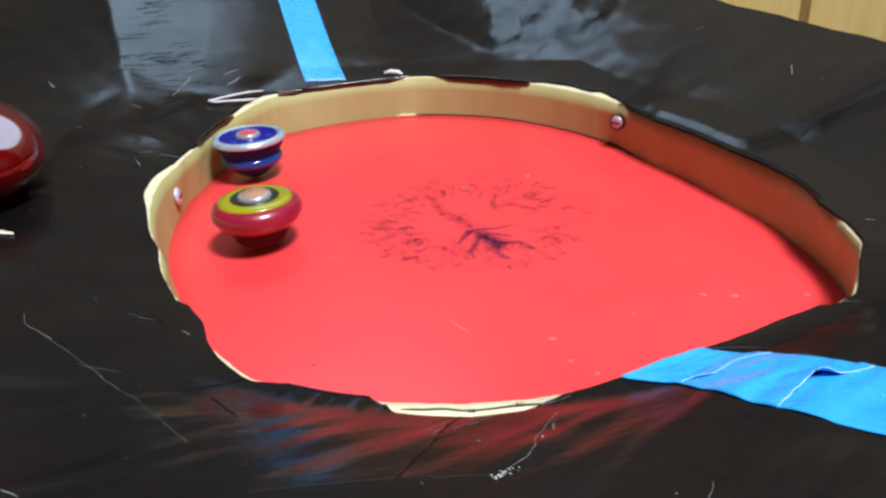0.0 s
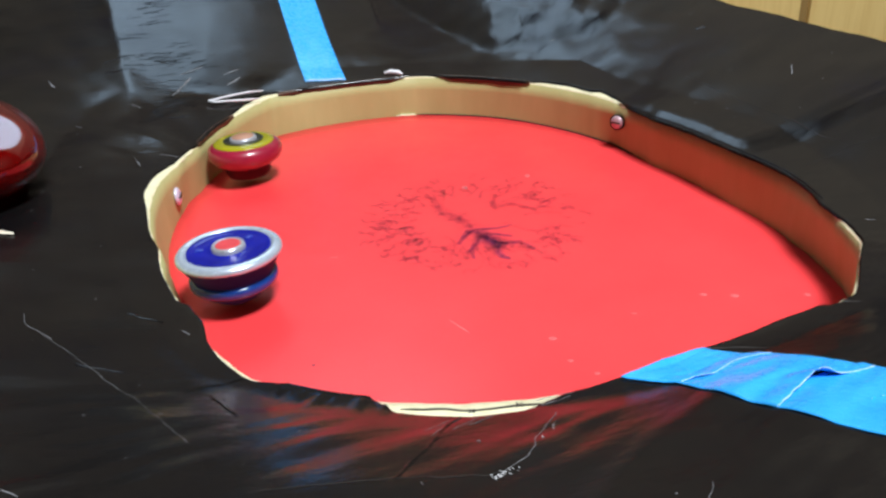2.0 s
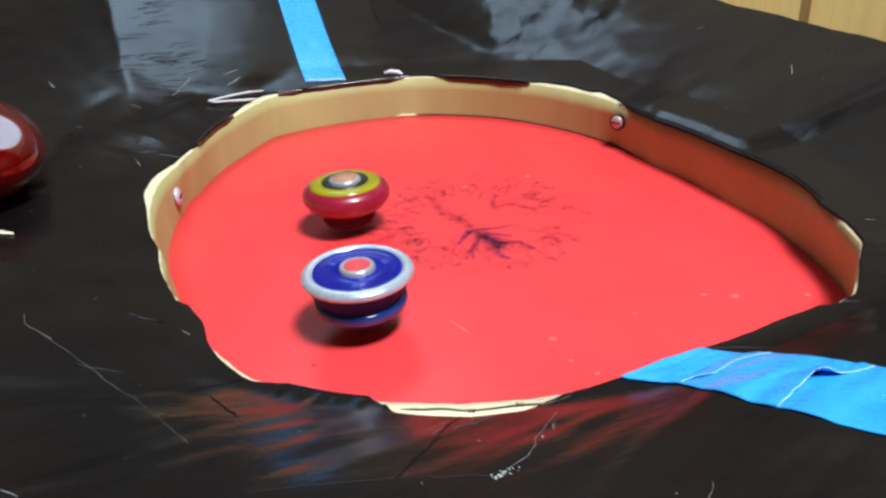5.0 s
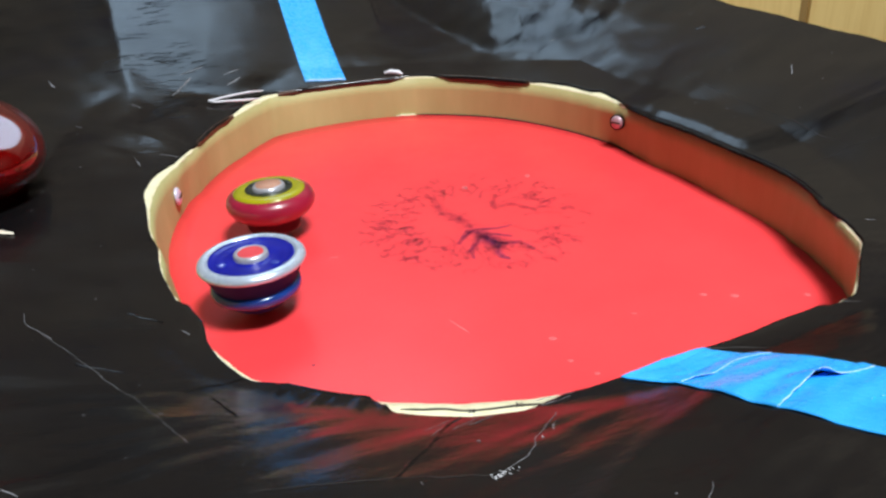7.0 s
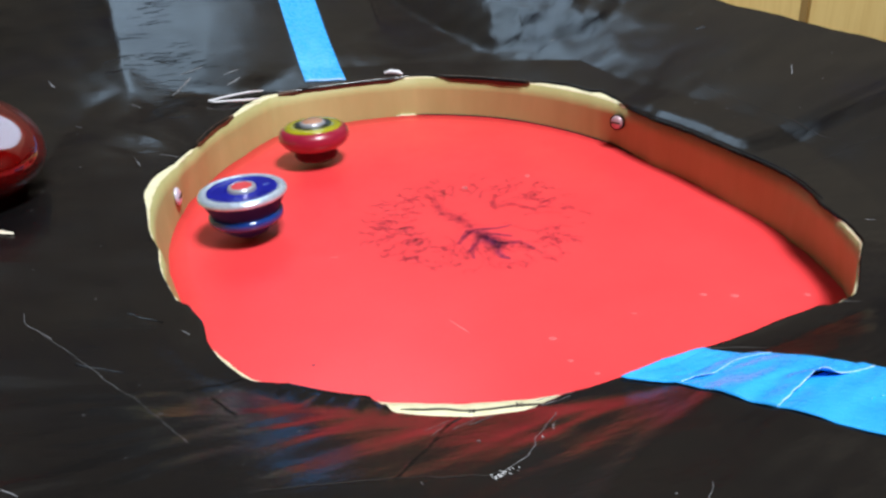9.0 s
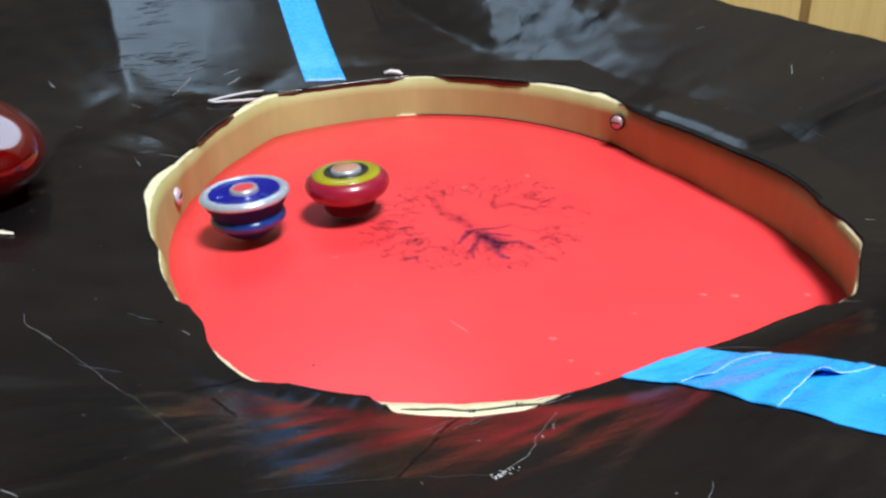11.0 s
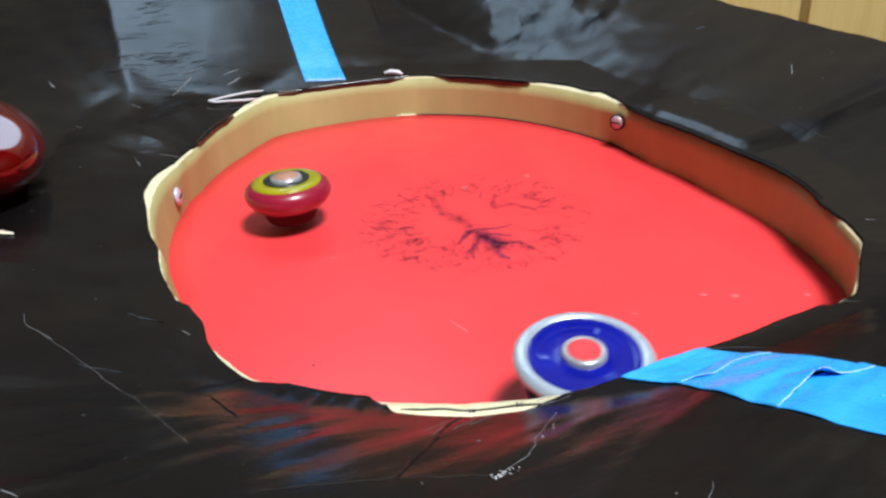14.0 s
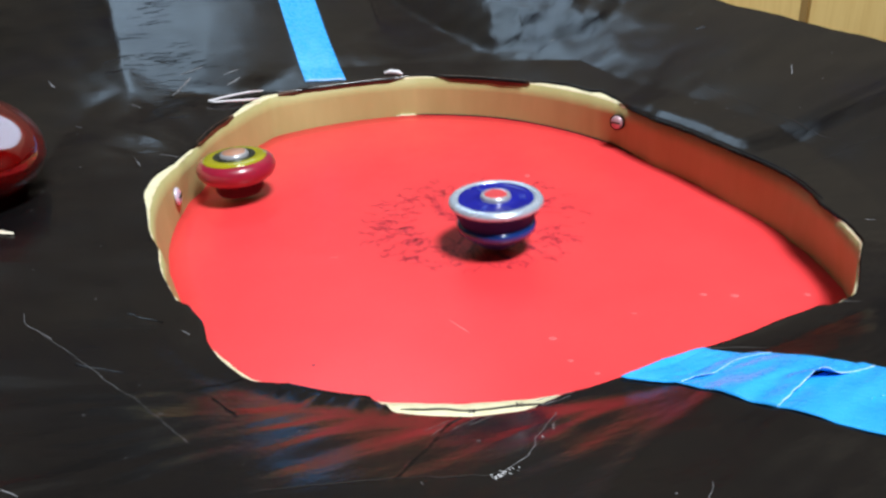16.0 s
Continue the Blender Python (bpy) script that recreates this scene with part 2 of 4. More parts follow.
def cover_height(deg, d):
    """Height of the black cover d metres outside the rim."""
    d0 = max(d, 0.0)
    q = plan(deg, rim_radius(deg) + d, 0)
    if 95 < deg < 180:
        share = min(1.0, (deg - 95) / 15.0, (180 - deg) / 15.0)
        d0 = max(0.0, d0 + (rim_radius(deg) - broad_radius(deg)) * share * min(1.0, d0 / 0.09))
    ledge = between(LEDGES, deg)
    z = between(STEPS, deg) * min(d0, ledge) + between(SLOPES, deg) * max(0.0, d0 - ledge)
    if 235 < deg < 320:
        z -= 1.3 * min(0.09, max(0.0, d0 - 0.02)) ** 2 * min(1.0, (deg - 235) / 25.0, (320 - deg) / 20.0)
    if 120 < deg < 215:
        west = fold_west(q.x, q.y)
        z -= 0.26 * max(0.0, west) * min(1.0, max(0.0, d0 - 0.03) / 0.05) * min(1.0, (215 - deg) / 30.0)
    if deg < 52 or deg > 356:
        around = (deg + 4) % 360
        z += 0.40 * min(d0, 0.0065) * min(1.0, around / 6.0, max(0.0, 46 - around) / 9.0)
    if 138 < deg < 168:
        z += 0.0036 * math.sin(math.pi * min(1.0, d0 / 0.06)) ** 2 * min(1.0, (deg - 138) / 8.0, (168 - deg) / 6.0)
    calm = 1.0
    if 45 < deg < 175 and d0 > 0.012:
        one, two = panels(q.x, q.y)
        rise = min(1.0, (d0 - 0.012) / 0.02)
        base = WALL_H + 0.0012
        if deg > 100:
            calm = 0.35 if one - base > z else 1.0
            z += (soft_max(z, one - base, 0.003) - z) * rise
        else:
            z += (soft_max(z, two - base, 0.0025) - z) * rise * min(1.0, (deg - 45) / 8.0)
    lump = 0.0009 * noise.noise(q * 12.0) + 0.0005 * noise.noise(q * 45.0)
    z += lump * min(1.0, d0 / 0.03) * calm
    if 230 < deg < 298 and d0 > 0.008:
        along, across = 0.76 * q.x + 0.65 * q.y, 0.76 * q.y - 0.65 * q.x
        tug = min(1.0, (deg - 230) / 15.0, (298 - deg) / 14.0) * min(1.0, (d0 - 0.008) / 0.02)
        z += tug * (0.0011 * noise.noise(Vector((along * 11, across * 62, 5))) + 0.0005 * noise.noise(Vector((along * 30, across * 150, 9))))
    if d0 < 0.03:
        gathered = max(0.0, min(1.0, (deg - 249) / 2.0, (265 - deg) / 3.0))
        z += 0.0032 * gathered * noise.noise(Vector((deg * 1.5, 2.0, d0 * 30))) * min(1.0, d0 / 0.004) * max(0.0, 1.0 - d0 / 0.018)
        z += 0.0002 * noise.noise(Vector((deg * 0.9, 2.0, d0 * 30))) * (1.0 - d0 / 0.03)
    return WALL_H + 0.0012 + z


def on_cover(deg, d, lift=0.0):
    return plan(deg, rim_radius(deg) + d, cover_height(deg, d) + lift)


def polar(x, y):
    dx, dy = x - MID[0], y - MID[1]
    deg = math.degrees(math.atan2(dy, dx)) % 360
    return deg, math.hypot(dx, dy) - rim_radius(deg)


def drape(x, y, lift=0.0):
    deg, d = polar(x, y)
    return Vector((x, y, cover_height(deg, d) + lift))


# how far the cover stops short of the edge, by degrees
BARE = ((0, -.0018), (28, -.0018), (36, -.0015), (39, .0), (43, .0025), (47, .0045), (51, .0075), (53.5, .0035), (56, .0035), (61, .0055), (68, .0035), (71, .0), (73, -.0015), (90, -.0015), (93, .0008), (99, .001), (101, -.0012),
        (121, -.0012), (124, .0015), (129, .006), (134, .006), (139, .003), (142, -.0005), (154, -.0008), (157, .0002), (161, .0014), (169, .0028), (174, .0050), (176, .0056), (183, .0056), (186, .0046),
        (191, .0020), (197, .0009), (222, .0009), (228, .001), (230, -.002), (236, -.001), (239, .001), (242, .003), (248, .003), (251, -.001), (259, -.001),
        (260, .003), (262.5, .013), (268, .016), (272, .013), (274.5, .006), (276, .002), (279, -.0005), (282, -.003), (292, -.003), (300, -.003), (306, -.002), (308, .0022),
        (313, .0014), (319, .0004), (324, .0012), (329, .0010), (332, -.0005), (335, -.0025), (338, -.0010), (360, -.0018))


# ---------------------------------------------------------------- room
def room():
    north, south, west, east, low, high = 1.62, -1.9, -1.9, 1.7, -0.76, 1.95
    t = 0.1
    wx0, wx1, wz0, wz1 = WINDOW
    wall = tagged(empty("wall_north"), "wall with honey-coloured wooden boards, ended low for dark reflections", "wall", kind="structure")
    # invented unseen tones: the lower dims the cover's reflections, the upper brightens them
    dark_band = 0.70
    part("dark_band", box(west, north + 0.02, low, east, north + 0.02 + t, dark_band), DIM_WALL, wall, "unseen dark wall band, added for dark reflections", smooth=False)
    for x0, x1, z0, z1 in ((west, wx0, dark_band, high), (wx1, east, dark_band, high), (wx0, wx1, dark_band, wz0), (wx0, wx1, wz1, high)):
        part("backing", box(x0, north + 0.02, z0, x1, north + 0.02 + t, z1), TAN_REFLECTOR, wall, "unseen lighter wall, added to brighten reflections on the cover", smooth=False)
    # boards and an added rail end just above view, keeping reflections dark
    part("groove_board", box(west, north + 0.008, low, east, north + 0.02, 0.07), GROOVE_WOOD, wall, smooth=False)
    part("added_rail", box(west, north - 0.016, 0.075, east, north + 0.02, 0.10, 0.004), GROOVE_WOOD, wall, smooth=False)
    tagged(part("wall_south", box(west, south - t, low, east, south, high), DIM_WALL), "plain brown painted wall", "wall", kind="structure")
    tagged(part("wall_west", box(west - t, south, low, west, north, high), DIM_WALL), "plain brown painted wall", "wall", kind="structure")
    tagged(part("wall_east", box(east, south, low, east + t, north, high), DIM_WALL), "plain brown painted wall", "wall", kind="structure")
    tagged(part("ceiling", box(west, south, high, east, north + 0.02, high + t), DIM_WALL), "plain ceiling", "ceiling", kind="structure")
    tagged(part("floor", box(west, south, low - t, east, north + 0.02, low), TABLE_WOOD), "brown wooden floor", "floor", kind="structure")
    step = 0.30
    x = 1.106 - step * 9
    while x < east - 0.02:
        x0, x1 = max(x, west), min(x + step - 0.021, east)
        part("board", box(x0, north - 0.004, low, x1, north + 0.016, 0.075, 0.004), WOOD, wall, smooth=False)
        x += step
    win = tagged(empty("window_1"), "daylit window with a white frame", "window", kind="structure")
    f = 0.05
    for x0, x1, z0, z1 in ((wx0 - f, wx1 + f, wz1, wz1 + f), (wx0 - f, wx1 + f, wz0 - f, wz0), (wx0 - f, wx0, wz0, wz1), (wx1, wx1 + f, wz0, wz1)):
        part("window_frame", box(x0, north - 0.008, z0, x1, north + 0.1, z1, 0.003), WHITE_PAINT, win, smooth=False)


def table():
    t = empty("table", pose(0.0, 0.42, -0.014))
    part("tabletop", box(-0.60, -0.50, -0.03, 0.60, 0.52, 0.0, 0.004), TABLE_WOOD, t)
    for sx in (-0.55, 0.55):
        for sy in (-0.45, 0.47):
            part("leg", box(sx - 0.025, sy - 0.025, -0.746, sx + 0.025, sy + 0.025, -0.03, 0.003), TABLE_WOOD, t)
    tagged(t, "plain brown wooden table under the arena", "table")


room()
table()


# ---------------------------------------------------------------- arena
def arena():
    base = empty("spinning_top_arena", pose(0, 0, 0))
    n = 180
    degs = [i * 360.0 / n for i in range(n)]
    # red sheet
    bm = bmesh.new()
    loops = []
    for k in range(1, 13):
        loops.append([bm.verts.new(plan(a, (rim_radius(a) + between(FOOT, a) + 0.003) * k / 12.0, 0.0)) for a in degs])
    mid = bm.verts.new((MID[0], MID[1], 0.0))
    for i in range(n):
        j = (i + 1) % n
        bm.faces.new((mid, loops[0][i], loops[0][j]))
        for a, b in zip(loops, loops[1:]):
            bm.faces.new((a[i], b[i], b[j], a[j]))
    low = [bm.verts.new(v.co - Vector((0, 0, 0.003))) for v in loops[-1]]
    for i in range(n):
        j = (i + 1) % n
        bm.faces.new((loops[-1][i], low[i], low[j], loops[-1][j]))
    bm.faces.new(low[::-1])
    part("floor_sheet", bm, RED_SHEET, base, "glossy bright red plastic sheet")
    part("base_board", lathe([(0, -0.013), (0.40, -0.013), (0.40, -0.0032), (0, -0.0032)], 48), TABLE_WOOD, base).location = (MID[0], MID[1], 0)
    # card wall and its cut edge
    n2 = 720
    degs2 = [i * 360.0 / n2 for i in range(n2)]
    rows = []
    for off, z in ((0.0, -0.001), (0.0, 0.012), (0.0, 0.024), (0.0, WALL_H - 0.0012)):
        lean = 1.0 - max(0.0, z) / WALL_H
        rows.append([plan(a, rim_radius(a) + off + between(FOOT, a) * lean + 0.00015 * noise.noise(Vector((a * 0.15, z * 60, 3))), z) for a in degs2])
    for off, z in ((0.004, WALL_H - 0.0012), (0.009, -0.001)):
        rows.append([plan(a, rim_radius(a) + off, z) for a in degs2])
    part("side_wall", grid_mesh(rows, True), CARD, base, "tan card side wall with seams")
    rows = []
    for off, z in ((0.0002, -0.0016), (0.0006, 0.0), (0.006, 0.0006), (0.020, 0.0002), (0.021, -0.0015)):
        rows.append([plan(a, rim_radius(a) + off + (0.0007 * noise.noise(Vector((a * 0.5, 8, off * 90)))), WALL_H + z) for a in degs2])
    part("cut_edge", grid_mesh(rows, True), CARD_EDGE, base, "rough pale yellow cut edge")
    # black cover, drawn back from the edge where the card shows
    rows = []
    for k in range(74):
        row = []
        for a in degs2:
            start = between(BARE, a) + 0.0006 * noise.noise(Vector((a * 0.16, 5.0, 0))) + 0.00035 * noise.noise(Vector((a * 0.6, 9.0, 0)))
            wide = round_table(WIDTHS, a)
            if k < 7:
                d = start + (0.0, 0.0, 0.0008, 0.003, 0.006, 0.010, 0.015)[k]
            else:
                d = start + 0.015 + (wide - 0.015) * ((k - 6) / 67.0) ** 1.1
            p = on_cover(a, d)
            if k == 0:
                p.z -= 0.0022 if start < 0.0015 else 0.0016
            row.append(p)
        rows.append(row)
    rows.append([Vector((p.x, p.y, p.z - 0.006)) for p in rows[-1]])
    rows.append([plan(a, rim_radius(a) + 0.016, -0.003) for a in degs2])
    part("cover", grid_mesh(rows, True), COVER, base, "wrinkled glossy black tape cover, scuffed")
    tagged(base, "homemade spinning top arena, black sloping sides round a red floor", "toy arena")
    return base


ARENA = arena()


# ---------------------------------------------------------------- spinning tops
def blue_top():
    t = empty("toy_spinner")
    part("rim", lathe([(0.0220, 0.0328), (0.0228, 0.0341), (0.0247, 0.0345), (0.0267, 0.0338), (0.0279, 0.0324), (0.0281, 0.0312), (0.0274, 0.0300), (0.0250, 0.0293)]),
         SILVER, t, "pale blue-silver rounded rim")
    part("face", lathe([(0.0085, 0.0334), (0.0104, 0.0328), (0.0130, 0.0326), (0.0162, 0.0326), (0.0169, 0.0328), (0.0176, 0.0327), (0.0206, 0.0331),
                        (0.0220, 0.0338), (0.0220, 0.0300), (0.0085, 0.0300)]), BLUE_DEEP, t, "deep blue glossy dished face with raised rings")
    # clips added in a paler gloss blue to stand in for the face's glints
    for k in range(3):
        a = 2 * math.pi * k / 3
        clip = part("clip", box(-0.0022, -0.0011, 0.0325, 0.0022, 0.0011, 0.0334, 0.0004), CLIP_BLUE, t, "glossy blue clip on the face, added for glints")
        clip.matrix_basis = Matrix.Rotation(a, 4, "Z") @ Matrix.Translation((0.0158, 0, 0))
    cap = part("hub", lathe([(0.0092, 0.0310), (0.0090, 0.0346), (0.0085, 0.0357), (0.0072, 0.0361), (0.0067, 0.0356), (0, 0.0356)]), CAP_METAL, t, "polished metal hub")
    part("sticker", lathe([(0.0067, 0.0350), (0.0066, 0.0358), (0.0063, 0.0360), (0.0058, 0.0360), (0, 0.0360)]), CAP_RED, cap, "red round sticker")
    part("underside", lathe([(0.0273, 0.0302), (0.0261, 0.0282), (0.0248, 0.0260), (0.0235, 0.0238), (0.0225, 0.0218), (0.0219, 0.0204), (0.0218, 0.0192)]), NAVY, t)
    part("lower_ring", lathe([(0.0212, 0.0198), (0.0226, 0.0194), (0.0236, 0.0181), (0.0238, 0.0164), (0.0232, 0.0144), (0.0214, 0.0127), (0.0150, 0.0114)]), BLUE_RING, t, "mid blue glossy lower ring")
    part("tip", lathe([(0.0198, 0.0122), (0.0176, 0.0097), (0.0138, 0.0066), (0.0088, 0.0034), (0.0045, 0.0013), (0.0020, 0.0004), (0, 0.0)], 40), NAVY, t)
    return tagged(t, "spinning top, deep blue face, silver rim, red centre", "spinning top", "fighting tops")


def yellow_top():
    t = empty("toy_spinner")
    part("body", lathe([(0.0218, 0.0314), (0.0248, 0.0303), (0.0271, 0.0280), (0.0281, 0.0248), (0.0275, 0.0214), (0.0252, 0.0180), (0.0210, 0.0150), (0.0150, 0.0136)]), CRIMSON, t, "glossy crimson rounded body")
    part("ring", lathe([(0.0128, 0.0306), (0.0136, 0.0322), (0.0150, 0.0328), (0.0195, 0.0328), (0.0224, 0.0318), (0.0230, 0.0304), (0.0130, 0.0290)]), YELLOW, t, "lime yellow upper ring")
    part("gear", lathe([(0.0152, 0.0318), (0.0150, 0.0331), (0.0140, 0.0334), (0.0118, 0.0328), (0.0100, 0.0326)]), GUNMETAL, t, "dark metal gear ring")
    for k in range(3):
        tooth = part("tooth", box(-0.0013, -0.0032, 0.0324, 0.0013, 0.0032, 0.0339, 0.0004), GUNMETAL, t)
        tooth.matrix_basis = Matrix.Rotation(2 * math.pi * k / 3, 4, "Z") @ Matrix.Translation((0.0128, 0, 0))
    hub = part("hub", lathe([(0.0104, 0.0312), (0.0102, 0.0340), (0.0094, 0.0350), (0.0080, 0.0352), (0, 0.0352)]), CAP_METAL, t, "grey metal hub")
    part("sticker", lathe([(0.0083, 0.0350), (0.0081, 0.0356), (0, 0.0357)]), CAP_ORANGE, hub, "faded orange round sticker")
    part("stem", lathe([(0.0175, 0.0142), (0.0165, 0.0112), (0.0172, 0.0085), (0.0155, 0.0055), (0.0070, 0.0025), (0.0022, 0.0005), (0, 0)], 40), MAROON, t)
    return tagged(t, "spinning top, lime yellow ring on a crimson body", "spinning top", "fighting tops")


BLUE_TOP = blue_top()
YELLOW_TOP = yellow_top()


# ---------------------------------------------------------------- tape
def along_line(points, u):
    """The point at share u of a line of plan points."""
    n = len(points) - 1
    k = min(int(u * n), n - 1)
    return Vector(points[k]).lerp(Vector(points[k + 1]), u * n - k)


def tape_strip(name, curves, lift, wave=0.0002, open_end=0.0, torn=False, seed=1.0):
    """Tape laid on the cover through curves of plan points across it. open_end lifts the middle of its last curve, torn frays that end."""
    n, m = 44, 30
    rows = []
    for i in range(n + 1):
        u = i / n * (len(curves) - 1)
        k = min(int(u), len(curves) - 2)
        row = []
        for j in range(m + 1):
            v = j / m
            q = along_line(curves[k], v).lerp(along_line(curves[k + 1], v), u - k)
            if torn and i == n:
                q = q + Vector((0.0005 * noise.noise(Vector((j * 0.9, seed, 2))), 0.0006 * noise.noise(Vector((j * 1.1, seed, 7)))))
            hug = 1.0 - abs(2.0 * v - 1.0) ** 8
            w = wave * noise.noise(Vector((i / n * 5, v * 3, seed)))
            rise = open_end * max(0.0, (i / n - 0.6) / 0.4) ** 2 * math.exp(-((v - 0.52) / 0.16) ** 2)
            row.append(drape(q.x, q.y, 0.00015 + (lift + w) * (0.35 + 0.65 * hug) + rise))
        rows.append(row)
    ob = part(name, grid_mesh(rows), TAPE)
    md = ob.modifiers.new("thickness", "SOLIDIFY")
    md.thickness, md.offset = 0.0003, 1
    if torn:
        lip = part("torn_edge", grid_mesh([[p + Vector((0, 0, 0.0003)) for p in rows[-1]],
                                           [p + (q - p).normalized() * (0.00035 + 0.0004 * noise.noise(Vector((k * 0.8, seed, 4)))) + Vector((0, 0, 0.00045)) for k, (p, q) in enumerate(zip(rows[-1], rows[-2]))]]),
                   TAPE_EDGE, ob, "pale torn edge")
        md = lip.modifiers.new("thickness", "SOLIDIFY")
        md.thickness = 0.0003
    return ob


TEAR_ONE = ((0.0796, 0.2086), (0.0861, 0.2103), (0.0909, 0.2093), (0.1016, 0.2175), (0.1073, 0.2191), (0.1158, 0.2202))
TEAR_TWO = ((0.0950, 0.1718), (0.1017, 0.1778), (0.1090, 0.1850), (0.1130, 0.1872), (0.1165, 0.1862), (0.1195, 0.1850), (0.1261, 0.1858), (0.1320, 0.1876))
BACK_TAPE = tape_strip("tape_strip", (((-0.1170, 0.686), (-0.0800, 0.692)), ((-0.1790, 0.895), (-0.1395, 0.905))), 0.0004, seed=4.0)
tagged(BACK_TAPE, "strip of bright blue tape down the black cover", "tape", "blue tape")
tagged(tape_strip("tape_strip", (((0.0617, 0.2204), (0.0795, 0.2283), (0.0971, 0.2353)), TEAR_ONE), 0.0009, 0.0005, 0.0004, True, 2.0), "bright blue tape folded over the arena's lip", "tape", "blue tape")
tagged(tape_strip("tape_strip", (((0.0772, 0.2125), (0.0930, 0.2180), (0.1130, 0.2250)), ((0.0868, 0.1863), (0.1073, 0.1985), (0.1229, 0.2057)), TEAR_TWO), 0.0005, 0.0008, 0.0036, True, 6.0),
       "blue tape with a torn pale end standing open", "tape", "blue tape")
FRONT_TAPE = tape_strip("tape_strip", (((0.0925, 0.1765), (0.1110, 0.1890), (0.1310, 0.1930)), ((0.1029, 0.1558), (0.1169, 0.1669), (0.1335, 0.1850)), ((0.1200, 0.1340), (0.1330, 0.1490), (0.1480, 0.1680))), 0.0001, 0.0006, seed=9.0)
tagged(FRONT_TAPE, "blue tape with fine creases under a torn one", "tape", "blue tape")


# ---------------------------------------------------------------- small things
def ribbon(points, width, lift=0.0007):
    """A thin raised strip draped on the cover along points in plan, tapering at its ends."""
    pts = []
    for (x0, y0), (x1, y1) in zip(points, points[1:]):
        m = max(2, int(math.hypot(x1 - x0, y1 - y0) / 0.003))
        pts += [Vector((x0 + (x1 - x0) * i / m, y0 + (y1 - y0) * i / m)) for i in range(m)]
    pts.append(Vector(points[-1]))
    rows = []
    for i, p in enumerate(pts):
        q, r = pts[max(i - 1, 0)], pts[min(i + 1, len(pts) - 1)]
        along = (r - q).normalized()
        side = Vector((-along.y, along.x))
        jit = 0.0008 * noise.noise(Vector((p.x * 190, p.y * 190, 1)))
        w = width * (0.35 + 0.65 * abs(noise.noise(Vector((p.x * 260, p.y * 260, 4))) * 1.6)) * (0.4 if i in (0, len(pts) - 1) else 1)
        c = p + side * jit
        a, b = c + side * w / 2, c - side * w / 2
        rows.append([drape(a.x, a.y, 0.0001), drape(c.x, c.y, lift), drape(b.x, b.y, 0.0001)])
    return grid_mesh(rows)


def tube(points, radius, seg=10):
    """A rounded bead along 3D points."""
    rows = []
    for i, p in enumerate(points):
        q, r = points[max(i - 1, 0)], points[min(i + 1, len(points) - 1)]
        along = (r - q).normalized()
        side = along.cross(Vector((0, 0, 1))).normalized()
        up = side.cross(along)
        k = radius * (0.35 if i in (0, len(points) - 1) else 1.0)
        rows.append([p + side * k * math.cos(a) + up * k * math.sin(a) for a in (2 * math.pi * j / seg for j in range(seg))])
    return grid_mesh(rows, True)


